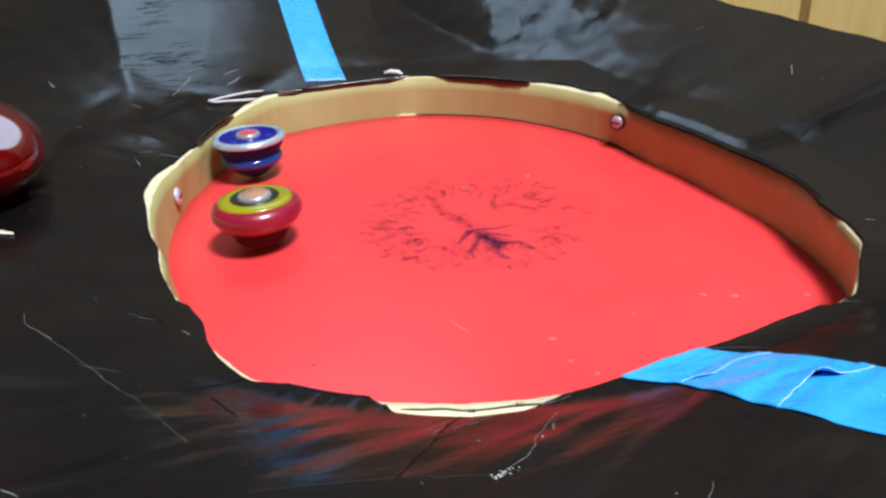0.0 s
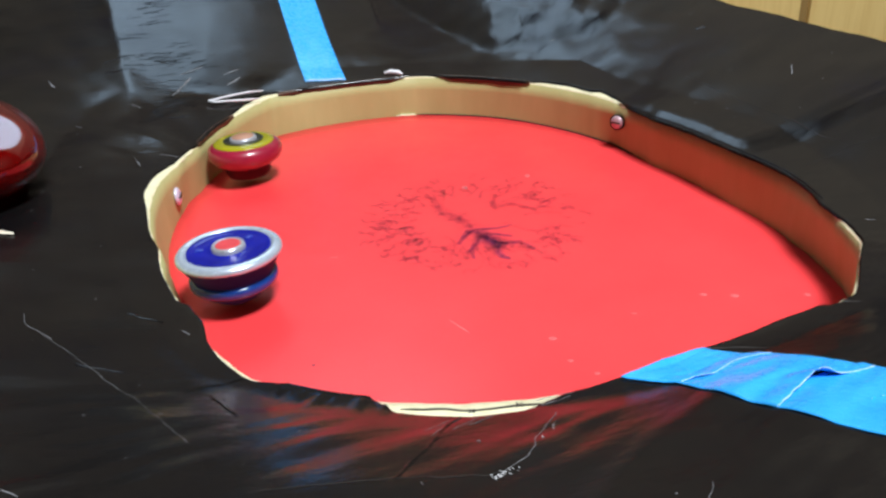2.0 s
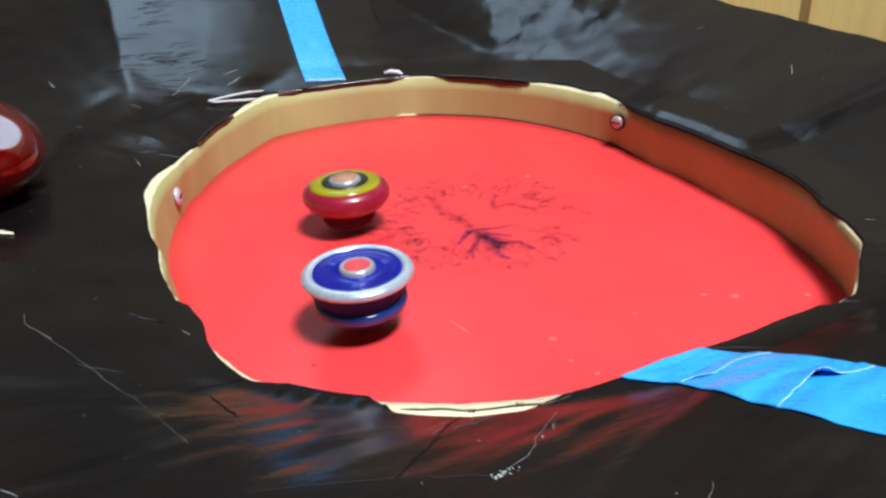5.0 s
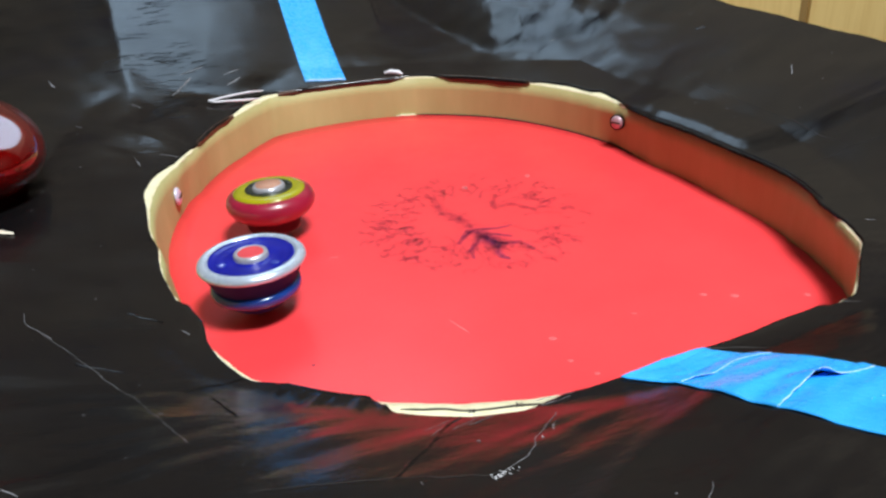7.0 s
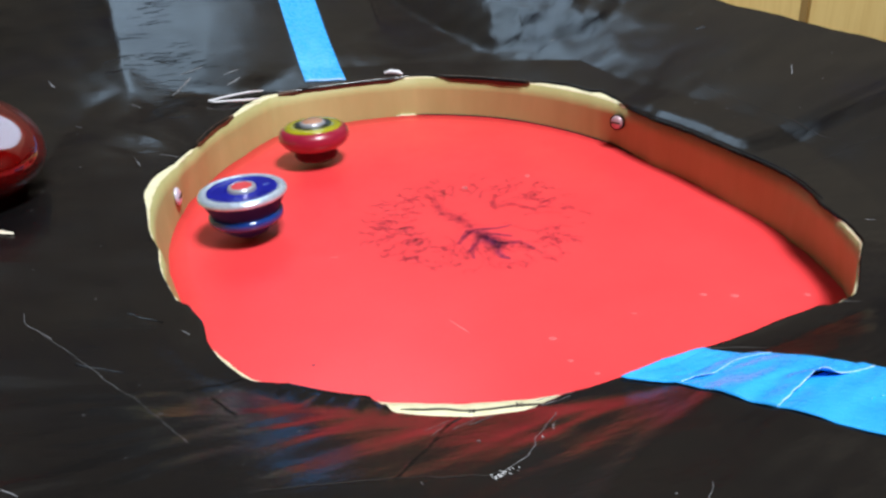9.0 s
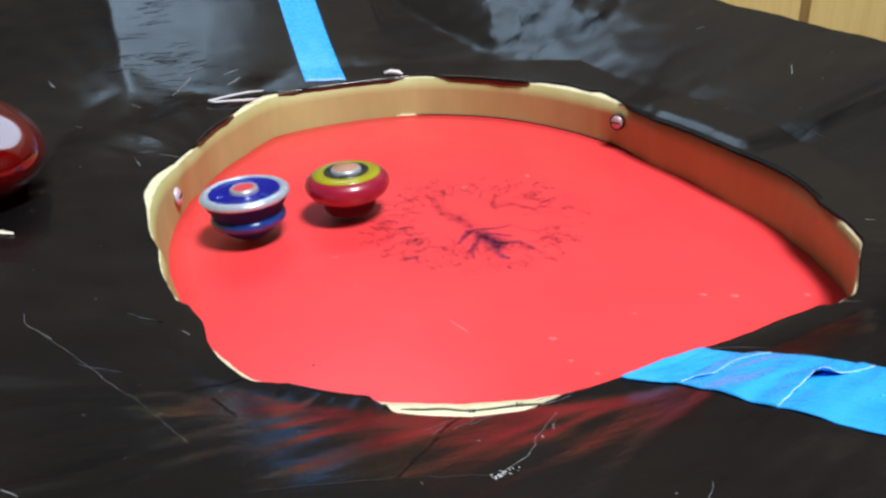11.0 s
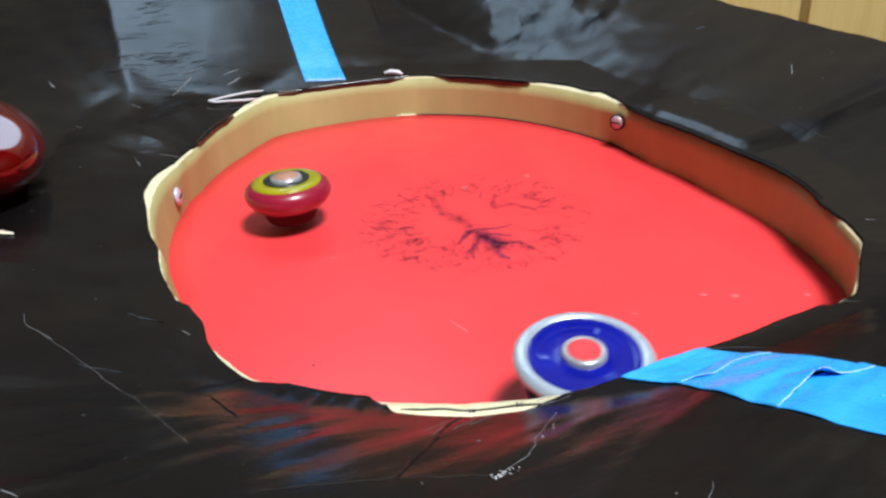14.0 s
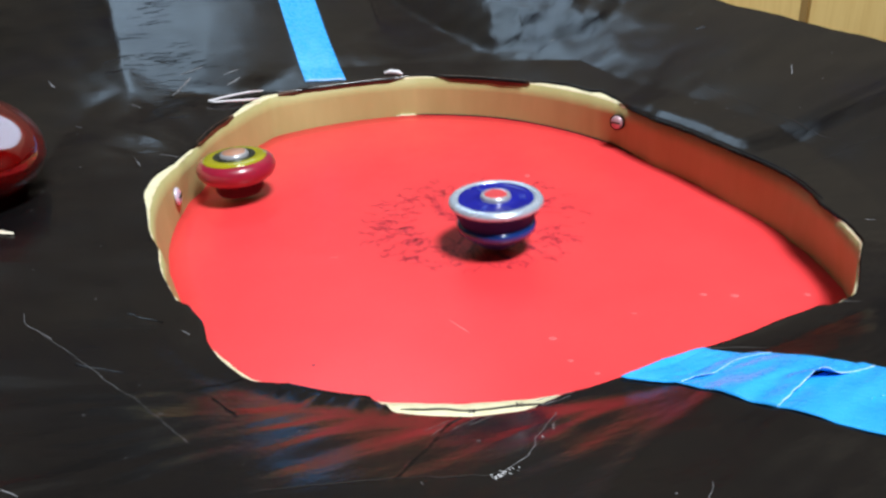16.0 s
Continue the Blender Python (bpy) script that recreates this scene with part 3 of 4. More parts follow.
def cover_marks():
    for pts, w in ((((-0.1668, 0.256), (-0.1608, 0.246), (-0.1552, 0.2427), (-0.1381, 0.2292), (-0.1028, 0.1996)), 0.00024),
                   (((-0.1608, 0.246), (-0.1552, 0.2427), (-0.1470, 0.237)), 0.0006),
                   (((-0.1032, 0.2004), (-0.0858, 0.1800), (-0.0762, 0.1687)), 0.00016),
                   (((-0.1117, 0.2673), (-0.1075, 0.2645)), 0.0007),
                   (((0.2487, 0.510), (0.2535, 0.523)), 0.0012),
                   (((-0.304, 0.597), (-0.296, 0.588)), 0.0018),
                   (((-0.217, 0.647), (-0.202, 0.668)), 0.0014),
                   (((-0.185, 0.665), (-0.174, 0.680)), 0.0018),
                   (((-0.263, 0.536), (-0.255, 0.531)), 0.0008),
                   (((0.2105, 0.3325), (0.2135, 0.329)), 0.0014),
                   (((-0.1095, 0.1368), (-0.1045, 0.1348)), 0.0008),
                   (((0.0122, 0.1494), (0.0164, 0.1539), (0.0200, 0.1580), (0.0225, 0.1645), (0.0249, 0.1739), (0.0308, 0.1863), (0.0341, 0.1949)), 0.00045),
                   (((-0.0092, 0.1830), (-0.0012, 0.1935)), 0.00028), (((-0.0075, 0.1760), (0.0016, 0.1950)), 0.00028), (((-0.0005, 0.1830), (0.0085, 0.1960)), 0.00028),
                   (((0.0050, 0.1880), (0.0130, 0.1965)), 0.0006), (((0.0516, 0.1317), (0.0524, 0.1318)), 0.0008), (((0.0627, 0.1370), (0.0608, 0.1312), (0.0581, 0.1267)), 0.0003), (((0.0548, 0.1258), (0.0585, 0.1275), (0.0621, 0.1262)), 0.0004),
                   (((0.1640, 0.2612), (0.1652, 0.2604)), 0.0010), (((0.0280, 0.2075), (0.0360, 0.2120), (0.0430, 0.2130)), 0.0008), (((0.0300, 0.2045), (0.0420, 0.2105)), 0.0006),
                   (((-0.2153, 0.6138), (-0.2082, 0.649)), 0.0016), (((-0.1794, 0.6528), (-0.1711, 0.6694)), 0.0020), (((-0.2372, 0.579), (-0.228, 0.577)), 0.0012),
                   (((-0.1918, 0.4991), (-0.1753, 0.5006)), 0.0012), (((-0.1980, 0.4760), (-0.2060, 0.4880)), 0.0010)):
        part("scratch", ribbon(pts, w, 0.0002), SCUFF, ARENA, "pale scratch")
    rng = random.Random(8)
    for k in range(26):
        u = rng.random() ** 1.6
        x = 0.0095 + 0.012 * u + rng.uniform(-0.0008, 0.0008) if u < 0.7 else 0.0095 + 0.022 * u
        y = 0.1465 + 0.008 * u + rng.uniform(-0.0008, 0.0008) if u < 0.7 else 0.136 + 0.047 * u
        turn, ln = rng.uniform(0, 6.28), rng.uniform(0.0004, 0.0015)
        part("crumb", ribbon(((x, y), (x + ln * math.cos(turn), y + ln * math.sin(turn))), rng.uniform(0.0003, 0.0007), 0.0003), CRUMB, ARENA)
    for k in range(64):
        rng = random.Random(k)
        deg, d = rng.uniform(120, 395) % 360, rng.uniform(0.012, 0.11)
        if 276 < deg < 300:
            continue
        p = plan(deg, rim_radius(deg) + d, 0)
        turn, ln = rng.uniform(0, 6.28), rng.uniform(0.0004, 0.0018)
        part("scuff", ribbon(((p.x, p.y), (p.x + ln * math.cos(turn), p.y + ln * math.sin(turn))), rng.uniform(0.0002, 0.0005), 0.0003), SCUFF, ARENA)
    # highlight along the back tape's near end, painted as a pale bead
    part("end_highlight", tube([drape(-0.1165 + 0.036 * i / 8, 0.6875 + 0.0058 * i / 8, 0.0010) for i in range(9)], 0.0007), TAPE_EDGE, BACK_TAPE, "pale bead painted for the highlight on the tape's end")
    for x, y, turn, ln in ((0.1185, 0.1665, 0.4, 0.0014), (0.1212, 0.1672, -0.3, 0.0012), (0.1150, 0.1705, 0.9, 0.0010)):
        part("fleck", ribbon(((x, y), (x + ln * math.cos(turn), y + ln * math.sin(turn))), 0.0005, 0.0009), TAPE, FRONT_TAPE)
    for pts, w in ((((-0.0160, 0.1468), (-0.0120, 0.1590), (-0.0082, 0.1666), (-0.0024, 0.1865), (0.0024, 0.1977)), 0.0014),
                   (((0.2225, 0.638), (0.2295, 0.632)), 0.004), (((-0.238, 0.658), (-0.227, 0.663)), 0.005)):
        part("crease_or_shade", ribbon(pts, w, 0.0005), COVER, ARENA)
    # fine wrinkles of the tape in the two panels that catch the window
    lines = []
    rng = random.Random(21)
    for k in range(105):
        x = rng.uniform(-0.275, -0.195)
        y = 0.41 - 0.98 * x + rng.uniform(-0.055, 0.075)
        a, ln = radians(43 + rng.uniform(-9, 9)), rng.uniform(0.004, 0.022)
        lines.append((((x, y), (x + ln * math.cos(a), y + ln * math.sin(a))), rng.uniform(0.0005, 0.0012)))
    for k in range(45):
        x, y = rng.uniform(0.072, 0.165), rng.uniform(0.69, 0.78)
        a, ln = rng.uniform(0.3, 1.6), rng.uniform(0.003, 0.016)
        lines.append((((x, y), (x + ln * math.cos(a), y + ln * math.sin(a))), rng.uniform(0.0008, 0.0024)))
    for k in range(5):
        x, y = rng.uniform(-0.21, -0.09), rng.uniform(0.12, 0.33)
        if polar(x, y)[1] < 0.012:
            continue
        a, ln = rng.uniform(-1.0, 0.4), rng.uniform(0.004, 0.02)
        lines.append((((x, y), (x + ln * math.cos(a), y + ln * math.sin(a))), rng.uniform(0.0012, 0.003)))
    lines += [(((-0.0933, 0.2154), (-0.0832, 0.2267), (-0.0786, 0.2328)), 0.0010), (((-0.0849, 0.2129), (-0.0697, 0.1937)), 0.0010)]
    for pts, w in ((((0.1939, 0.5702), (0.2112, 0.5106), (0.2256, 0.4616), (0.2380, 0.4203)), 0.0007), (((-0.0520, 0.1408), (-0.0359, 0.1440), (-0.0246, 0.1454), (-0.0160, 0.1473), (-0.0042, 0.1475), (0.0076, 0.1472), (0.0122, 0.1494)), 0.0008),
                   # next strip is no fold: it paints the shadow along the tape's edge
                   (((0.0985, 0.2352), (0.1090, 0.2342), (0.1190, 0.2282)), 0.0024), (((0.1640, 0.2635), (0.1664, 0.2602), (0.1694, 0.2582)), 0.0026), (((0.2133, 0.4073), (0.2394, 0.4096), (0.2571, 0.4053)), 0.0006),
                   (((0.2250, 0.6663), (0.2295, 0.6663)), 0.003), (((0.2255, 0.6379), (0.2290, 0.6379)), 0.003), (((-0.2340, 0.6570), (-0.2290, 0.6590)), 0.004)):
        part("crease_or_shade", ribbon(pts, w, 0.0002), GAP_AND_SHADE, ARENA)
    wrinkles = bmesh.new()
    for pts, w in lines:
        one = ribbon(pts, w, 0.00045)
        me = bpy.data.meshes.new("strip")
        one.to_mesh(me)
        one.free()
        wrinkles.from_mesh(me)
        bpy.data.meshes.remove(me)
    tagged(part("wrinkle", wrinkles, COVER, ARENA), kind="stuff")
    bead = [on_cover(a % 360, 0.0008, 0.0001) for a in range(-24, 44)]
    part("folded_lip", tube(bead, 0.0007), COVER, ARENA, "glossy black rolled lip")
    # the wrapped tape's uneven edge on the card wall, and a tear in the bare card
    for a0, a1, deep in ((70.5, 92, 0.0030), (100, 126, 0.0024), (140, 157, 0.0020)):
        rows = [[], [], []]
        n = int((a1 - a0) * 3)
        for i in range(n + 1):
            a = a0 + (a1 - a0) * i / n
            ends = min(1.0, (a - a0) / 3.0, (a1 - a) / 3.0)
            low = WALL_H - (deep + 0.0022 * noise.noise(Vector((a * 0.16, 3, 0))) + 0.0004 * noise.noise(Vector((a * 0.9, 5, 0)))) * ends - 0.0006
            for row, z, off in zip(rows, (WALL_H + 0.0016, WALL_H - 0.0003, low), (0.0010, -0.0006, -0.0005)):
                row.append(plan(a, rim_radius(a) + off, z))
        hem = part("hem", grid_mesh(rows), HEM, ARENA, "dark brown tape wrapped over the edge")
        md = hem.modifiers.new("thickness", "SOLIDIFY")
        md.thickness, md.offset = 0.0002, 0
    line = [plan(a, rim_radius(a) + 0.005 + 0.003 * noise.noise(Vector((a * 0.3, 7, 0))), WALL_H + 0.0007) for a in range(262, 277)]
    part("tear", tube(line, 0.0004, 6), GAP_AND_SHADE, ARENA, "thin dark tear")
    for k in (6, 10):
        for turn in (-0.0014, 0.0014):
            c = line[k]
            part("tear", tube([c + Vector((-0.0012, turn, 0.0001)), c, c + Vector((0.0012, -turn, 0.0001))], 0.0003, 6), GAP_AND_SHADE, ARENA)
    # dark bead painted for the shadow gap between red sheet and card wall, and a chip of the sheet
    line = [plan(a, rim_radius(a) + between(FOOT, a) - 0.0003, 0.0004) for a in [97.5 - 1.5 * i for i in range(42)]]
    part("gap", tube(line, 0.0006, 6), GAP_AND_SHADE, ARENA, "thin dark gap at the wall's foot")
    line = [plan(a, rim_radius(a) + between(FOOT, a) - 0.0012, 0.0006 + 0.0004 * (i % 2)) for i, a in enumerate((102, 100.6, 99.4, 98.4, 97.6))]
    part("chip", tube(line, 0.0011, 6), CARD_EDGE, ARENA, "pale chip")
    # folded lips of tape, coloured white for the glare on them
    fold = [drape(-0.150, 0.641, 0.002), drape(-0.158, 0.633, 0.0026), drape(-0.170, 0.622, 0.003), drape(-0.181, 0.611, 0.003), drape(-0.185, 0.610, 0.003),
            drape(-0.182, 0.616, 0.0032), drape(-0.172, 0.632, 0.0034), drape(-0.160, 0.648, 0.003), drape(-0.150, 0.658, 0.0025)]
    part("folded_lip", tube(fold, 0.0010), LIP_GLARE, ARENA, "folded tape lip, painted white for its glare")
    fold = [drape(-0.045, 0.701, 0.002), drape(-0.039, 0.702, 0.0028), drape(-0.031, 0.701, 0.002), drape(-0.028, 0.699, 0.001)]
    part("folded_lip", tube(fold, 0.0020), LIP_GLARE, ARENA, "folded tape lip, painted white for its glare")


def screw(x, y, z, deg, size, metal, shade_ring):
    """A round-headed screw through the card wall, its head facing the middle."""
    t = part("screw", lathe([(0, 0.0020), (0.0026, 0.0019), (0.0037, 0.0014), (0.0043, 0.0006), (0.0044, 0.0), (0.0022, -0.0005), (0.0022, -0.0040), (0, -0.0040)], 24), metal, ARENA, "small shiny metal screw")
    part("slot", box(-0.003, -0.0005, 0.0017, 0.003, 0.0005, 0.0022), GAP_AND_SHADE, t)
    if shade_ring:
        # black ring put behind the head to paint the shade around it
        part("shade_ring", lathe([(0.0052, 0.0001), (0.0052, -0.0012), (0.002, -0.0012), (0.002, 0.0001)], 24), GAP_AND_SHADE, t, "dark ring painted for the shade round the screw")
    t.matrix_world = Matrix.Translation((x, y, z)) @ Vector((-math.cos(radians(deg)), -math.sin(radians(deg)), 0.05)).to_track_quat("Z", "Y").to_matrix().to_4x4() @ Matrix.Scale(size, 4)


def tree_print():
    bm = bmesh.new()

    def stroke(points, w0, w1, wide=1.7):
        across = bm.loops.layers.uv.verify()
        vs = []
        n = len(points)
        for i, p in enumerate(points):
            p = Vector(p)
            q, r = Vector(points[max(i - 1, 0)]), Vector(points[min(i + 1, n - 1)])
            along = (r - q).normalized()
            side = Vector((-along.y, along.x))
            w = wide * (w0 + (w1 - w0) * i / (n - 1)) / 2
            vs.append([bm.verts.new((*(p + side * w), 0.0003)), bm.verts.new((*(p - side * w), 0.0003))])
        for a, b in zip(vs, vs[1:]):
            f = bm.faces.new((a[0], a[1], b[1], b[0]))
            for loop, u in zip(f.loops, (0, 1, 1, 0)):
                loop[across].uv = (u, 0.5)

    rng = random.Random(4)

    def wiggle(p, q, w0, w1, bend=0.18):
        p, q = Vector(p), Vector(q)
        d = q - p
        side = Vector((-d.y, d.x))
        k = rng.uniform(-bend, bend)
        pts = [p + d * u + side * (k * math.sin(math.pi * u) + rng.uniform(-0.05, 0.05)) for u in (0, 0.2, 0.4, 0.6, 0.8, 1)]
        stroke(pts, w0, w1)
        return pts

    stroke([(0.0150, 0.4290), (0.0190, 0.4305), (0.0230, 0.4280), (0.0273, 0.4213), (0.0315, 0.4140), (0.0345, 0.4080)], 0.0062, 0.0150, 1.5)
    stroke([(0.0240, 0.4270), (0.0290, 0.4180), (0.0350, 0.4110), (0.0400, 0.4100)], 0.0060, 0.0050)
    stroke([(0.0345, 0.4100), (0.0386, 0.4101), (0.0474, 0.4110), (0.0515, 0.4065), (0.0547, 0.4002)], 0.0060, 0.0022)
    stroke([(0.0180, 0.4300), (0.0135, 0.4230), (0.0095, 0.4130)], 0.0040, 0.0024)
    stroke([(0.0235, 0.4240), (0.0205, 0.4120), (0.0163, 0.4024), (0.0172, 0.3980), (0.0182, 0.3925)], 0.0044, 0.0018)
    stroke([(0.0338, 0.4090), (0.0328, 0.3980), (0.0350, 0.3930), (0.0395, 0.3895)], 0.0070, 0.0028)
    wiggle((0.0205, 0.4330), (0.0452, 0.4355), 0.0028, 0.0016, 0.04)
    wiggle((0.0271, 0.4260), (0.0443, 0.4205), 0.0036, 0.0018, 0.04)
    part("tree_print", bm, PRINT, ARENA, "dark purple bare tree print", smooth=False)
    bm = bmesh.new()
    for w in (1.5, 1.0):
        stroke([(0.0190, 0.4370), (0.0117, 0.4510), (0.0056, 0.4593), (-0.0010, 0.4620)], 0.0075 * w, 0.0062 * w, 1.8)
        stroke([(0.0000, 0.4620), (-0.0020, 0.4760), (-0.0050, 0.4890), (-0.0110, 0.4920)], 0.0050 * w, 0.0030 * w, 1.8)
        stroke([(0.0391, 0.4886), (0.0365, 0.4760), (0.0360, 0.4665)], 0.0030 * w, 0.0040 * w, 1.8)
        stroke([(0.0350, 0.4655), (0.0420, 0.4680), (0.0487, 0.4700), (0.0560, 0.4650), (0.0643, 0.4570)], 0.0046 * w, 0.0024 * w, 1.8)
        stroke([(0.0625, 0.4790), (0.0693, 0.4707), (0.0802, 0.4730)], 0.0050 * w, 0.0026 * w, 1.8)
        stroke([(0.0630, 0.4780), (0.0661, 0.4843), (0.0727, 0.4885)], 0.0036 * w, 0.0020 * w, 1.8)
    stroke([(0.0160, 0.4330), (0.0235, 0.4260), (0.0300, 0.4170), (0.0370, 0.4080)], 0.0160, 0.0200, 1.8)
    stroke([(0.0171, 0.4604), (0.0110, 0.4521), (0.0040, 0.4490)], 0.0034, 0.0024, 1.8)
    for i in range(26):
        a = 2 * math.pi * i / 26 + rng.uniform(-0.1, 0.1)
        p = Vector((0.012 + 0.020 * math.cos(a), 0.452 + 0.022 * math.sin(a)))
        q = Vector((0.022 + 0.058 * math.cos(a), 0.452 + 0.060 * math.sin(a)))
        if -1.6 < math.atan2(math.sin(a), math.cos(a)) < 0.1 and i % 2:
            continue
        wiggle(p + (q - p) * rng.uniform(0.2, 0.5), q, 0.0024, 0.0014, 0.3)
    for i in range(340):
        a = rng.uniform(0, 2 * math.pi)
        r = rng.uniform(0.62, 1.08)
        p = Vector((0.024 + 0.067 * r * math.cos(a), 0.452 + 0.068 * r * math.sin(a)))
        heading = a + rng.uniform(-1.1, 1.1)
        step = rng.uniform(0.004, 0.012)
        q = p + Vector((math.cos(heading), math.sin(heading))) * step
        if (math.sin(a) > 0.2 or math.cos(a) > 0.6) and rng.random() < 0.5:
            continue
        pts = wiggle(p, q, rng.uniform(0.0016, 0.0044), 0.0014, 0.4)
        if rng.random() < 0.6:
            h2 = heading + rng.choice((-0.9, 0.9))
            wiggle(pts[3], pts[3] + Vector((math.cos(h2), math.sin(h2))) * step * 0.6, 0.0024, 0.0012)
    part("twig_print", bm, PRINT_FAINT, ARENA, "faded purple twigs of the print", smooth=False)


def floor_marks():
    # highlights on dents in the red sheet, painted as pale spots
    for x, y, w, l in ((0.1352, 0.3363, 0.004, 0.0030), (0.0560, 0.2850, 0.003, 0.0020), (0.0660, 0.2740, 0.003, 0.0020), (0.1504, 0.3333, 0.0045, 0.0034), (0.0506, 0.3040, 0.0045, 0.0028), (0.1868, 0.3300, 0.004, 0.0026),
                       (0.0950, 0.322, 0.003, 0.0016), (0.0660, 0.521, 0.004, 0.006), (0.0185, 0.505, 0.005, 0.006), (-0.066, 0.406, 0.006, 0.0016)):
        bm = lathe([(1.0, 0.0002), (0.6, 0.00035), (0, 0.0004)], 14)
        for v in bm.verts:
            k = 1 + 0.3 * noise.noise(Vector((v.co.x * 2, v.co.y * 2, x * 90)))
            v.co = Vector((v.co.x * w / 2 * k, v.co.y * l / 2 * k, v.co.z))
        part("dent", bm, PALE_MARK, ARENA, "pale spot painted for a dent's highlight").location = (x, y, 0)
    bm = lathe([(1.0, 0.0002), (0.6, 0.00035), (0, 0.0004)], 14)
    for v in bm.verts:
        v.co = Vector((v.co.x * 0.0085, v.co.y * 0.0006, v.co.z))
    streak = part("scratch", bm, PALE_MARK, ARENA, "faint pale scratch")
    streak.location, streak.rotation_euler = (0.0056, 0.3202, 0), (0, 0, radians(-53))
    bm = lathe([(0.0009, 0.0002), (0.0006, 0.0003), (0, 0.0003)], 10)
    part("speck", bm, CRIMSON, ARENA, "dark speck").location = (-0.0648, 0.294, 0)


def red_toy():
    t = empty("toy_shell")
    bm = bmesh.new()
    flat = Vector((0.446, 0.290, 0.840)).normalized()
    bmesh.ops.create_uvsphere(bm, u_segments=112, v_segments=72, radius=1.0)
    for v in bm.verts:
        x, y, z = v.co
        v.co = Vector((0.080 * x, 0.050 * y, 0.032 * z))
        v.co -= flat * max(0.0, v.co.dot(flat) - 0.0450)
    shell = part("shell", bm, RED_GLASS, t, "translucent dark red shell")
    rows = []
    for c in (0.842, 0.850):
        r = math.sqrt(1 - c * c)
        rows.append([Vector((0.0803 * c, 0.0502 * r * math.cos(a), 0.0322 * r * math.sin(a))) for a in (radians(100 + 4 * i) for i in range(17))])
    part("seam", grid_mesh(rows), NAVY, shell, "dark purple seam")
    t.matrix_world = pose(-0.2945, 0.436, 0.0735, 0, 0, -45)
    return tagged(t, "glossy dark red rounded plastic toy on the black cover", "toy")


def paper_scrap():
    rows = []
    for i in range(9):
        x = -0.2300 + 0.0160 * i / 8
        w = 0.0022 * math.sin(math.pi * min(1, 0.15 + i / 8 * 0.85)) + 0.0003
        rows.append([drape(x, 0.3485 - 0.0045 * i / 8 + w + 0.0006 * math.sin(i * 2.1), 0.0012), drape(x, 0.3485 - 0.0045 * i / 8 - w, 0.0008)])
    ob = part("paper_scrap", grid_mesh(rows), PAPER)
    md = ob.modifiers.new("thickness", "SOLIDIFY")
    md.thickness = 0.0003
    tagged(ob, "small torn scrap of cream paper on the cover", "paper")


cover_marks()
screw(0.1425, 0.5655, 0.0228, 48.0, 1.2, STEEL, True)
screw(-0.1812, 0.4815, 0.0165, 190.0, 1.5, ZINC_GLINT, False)
tree_print()
floor_marks()
red_toy()
paper_scrap()


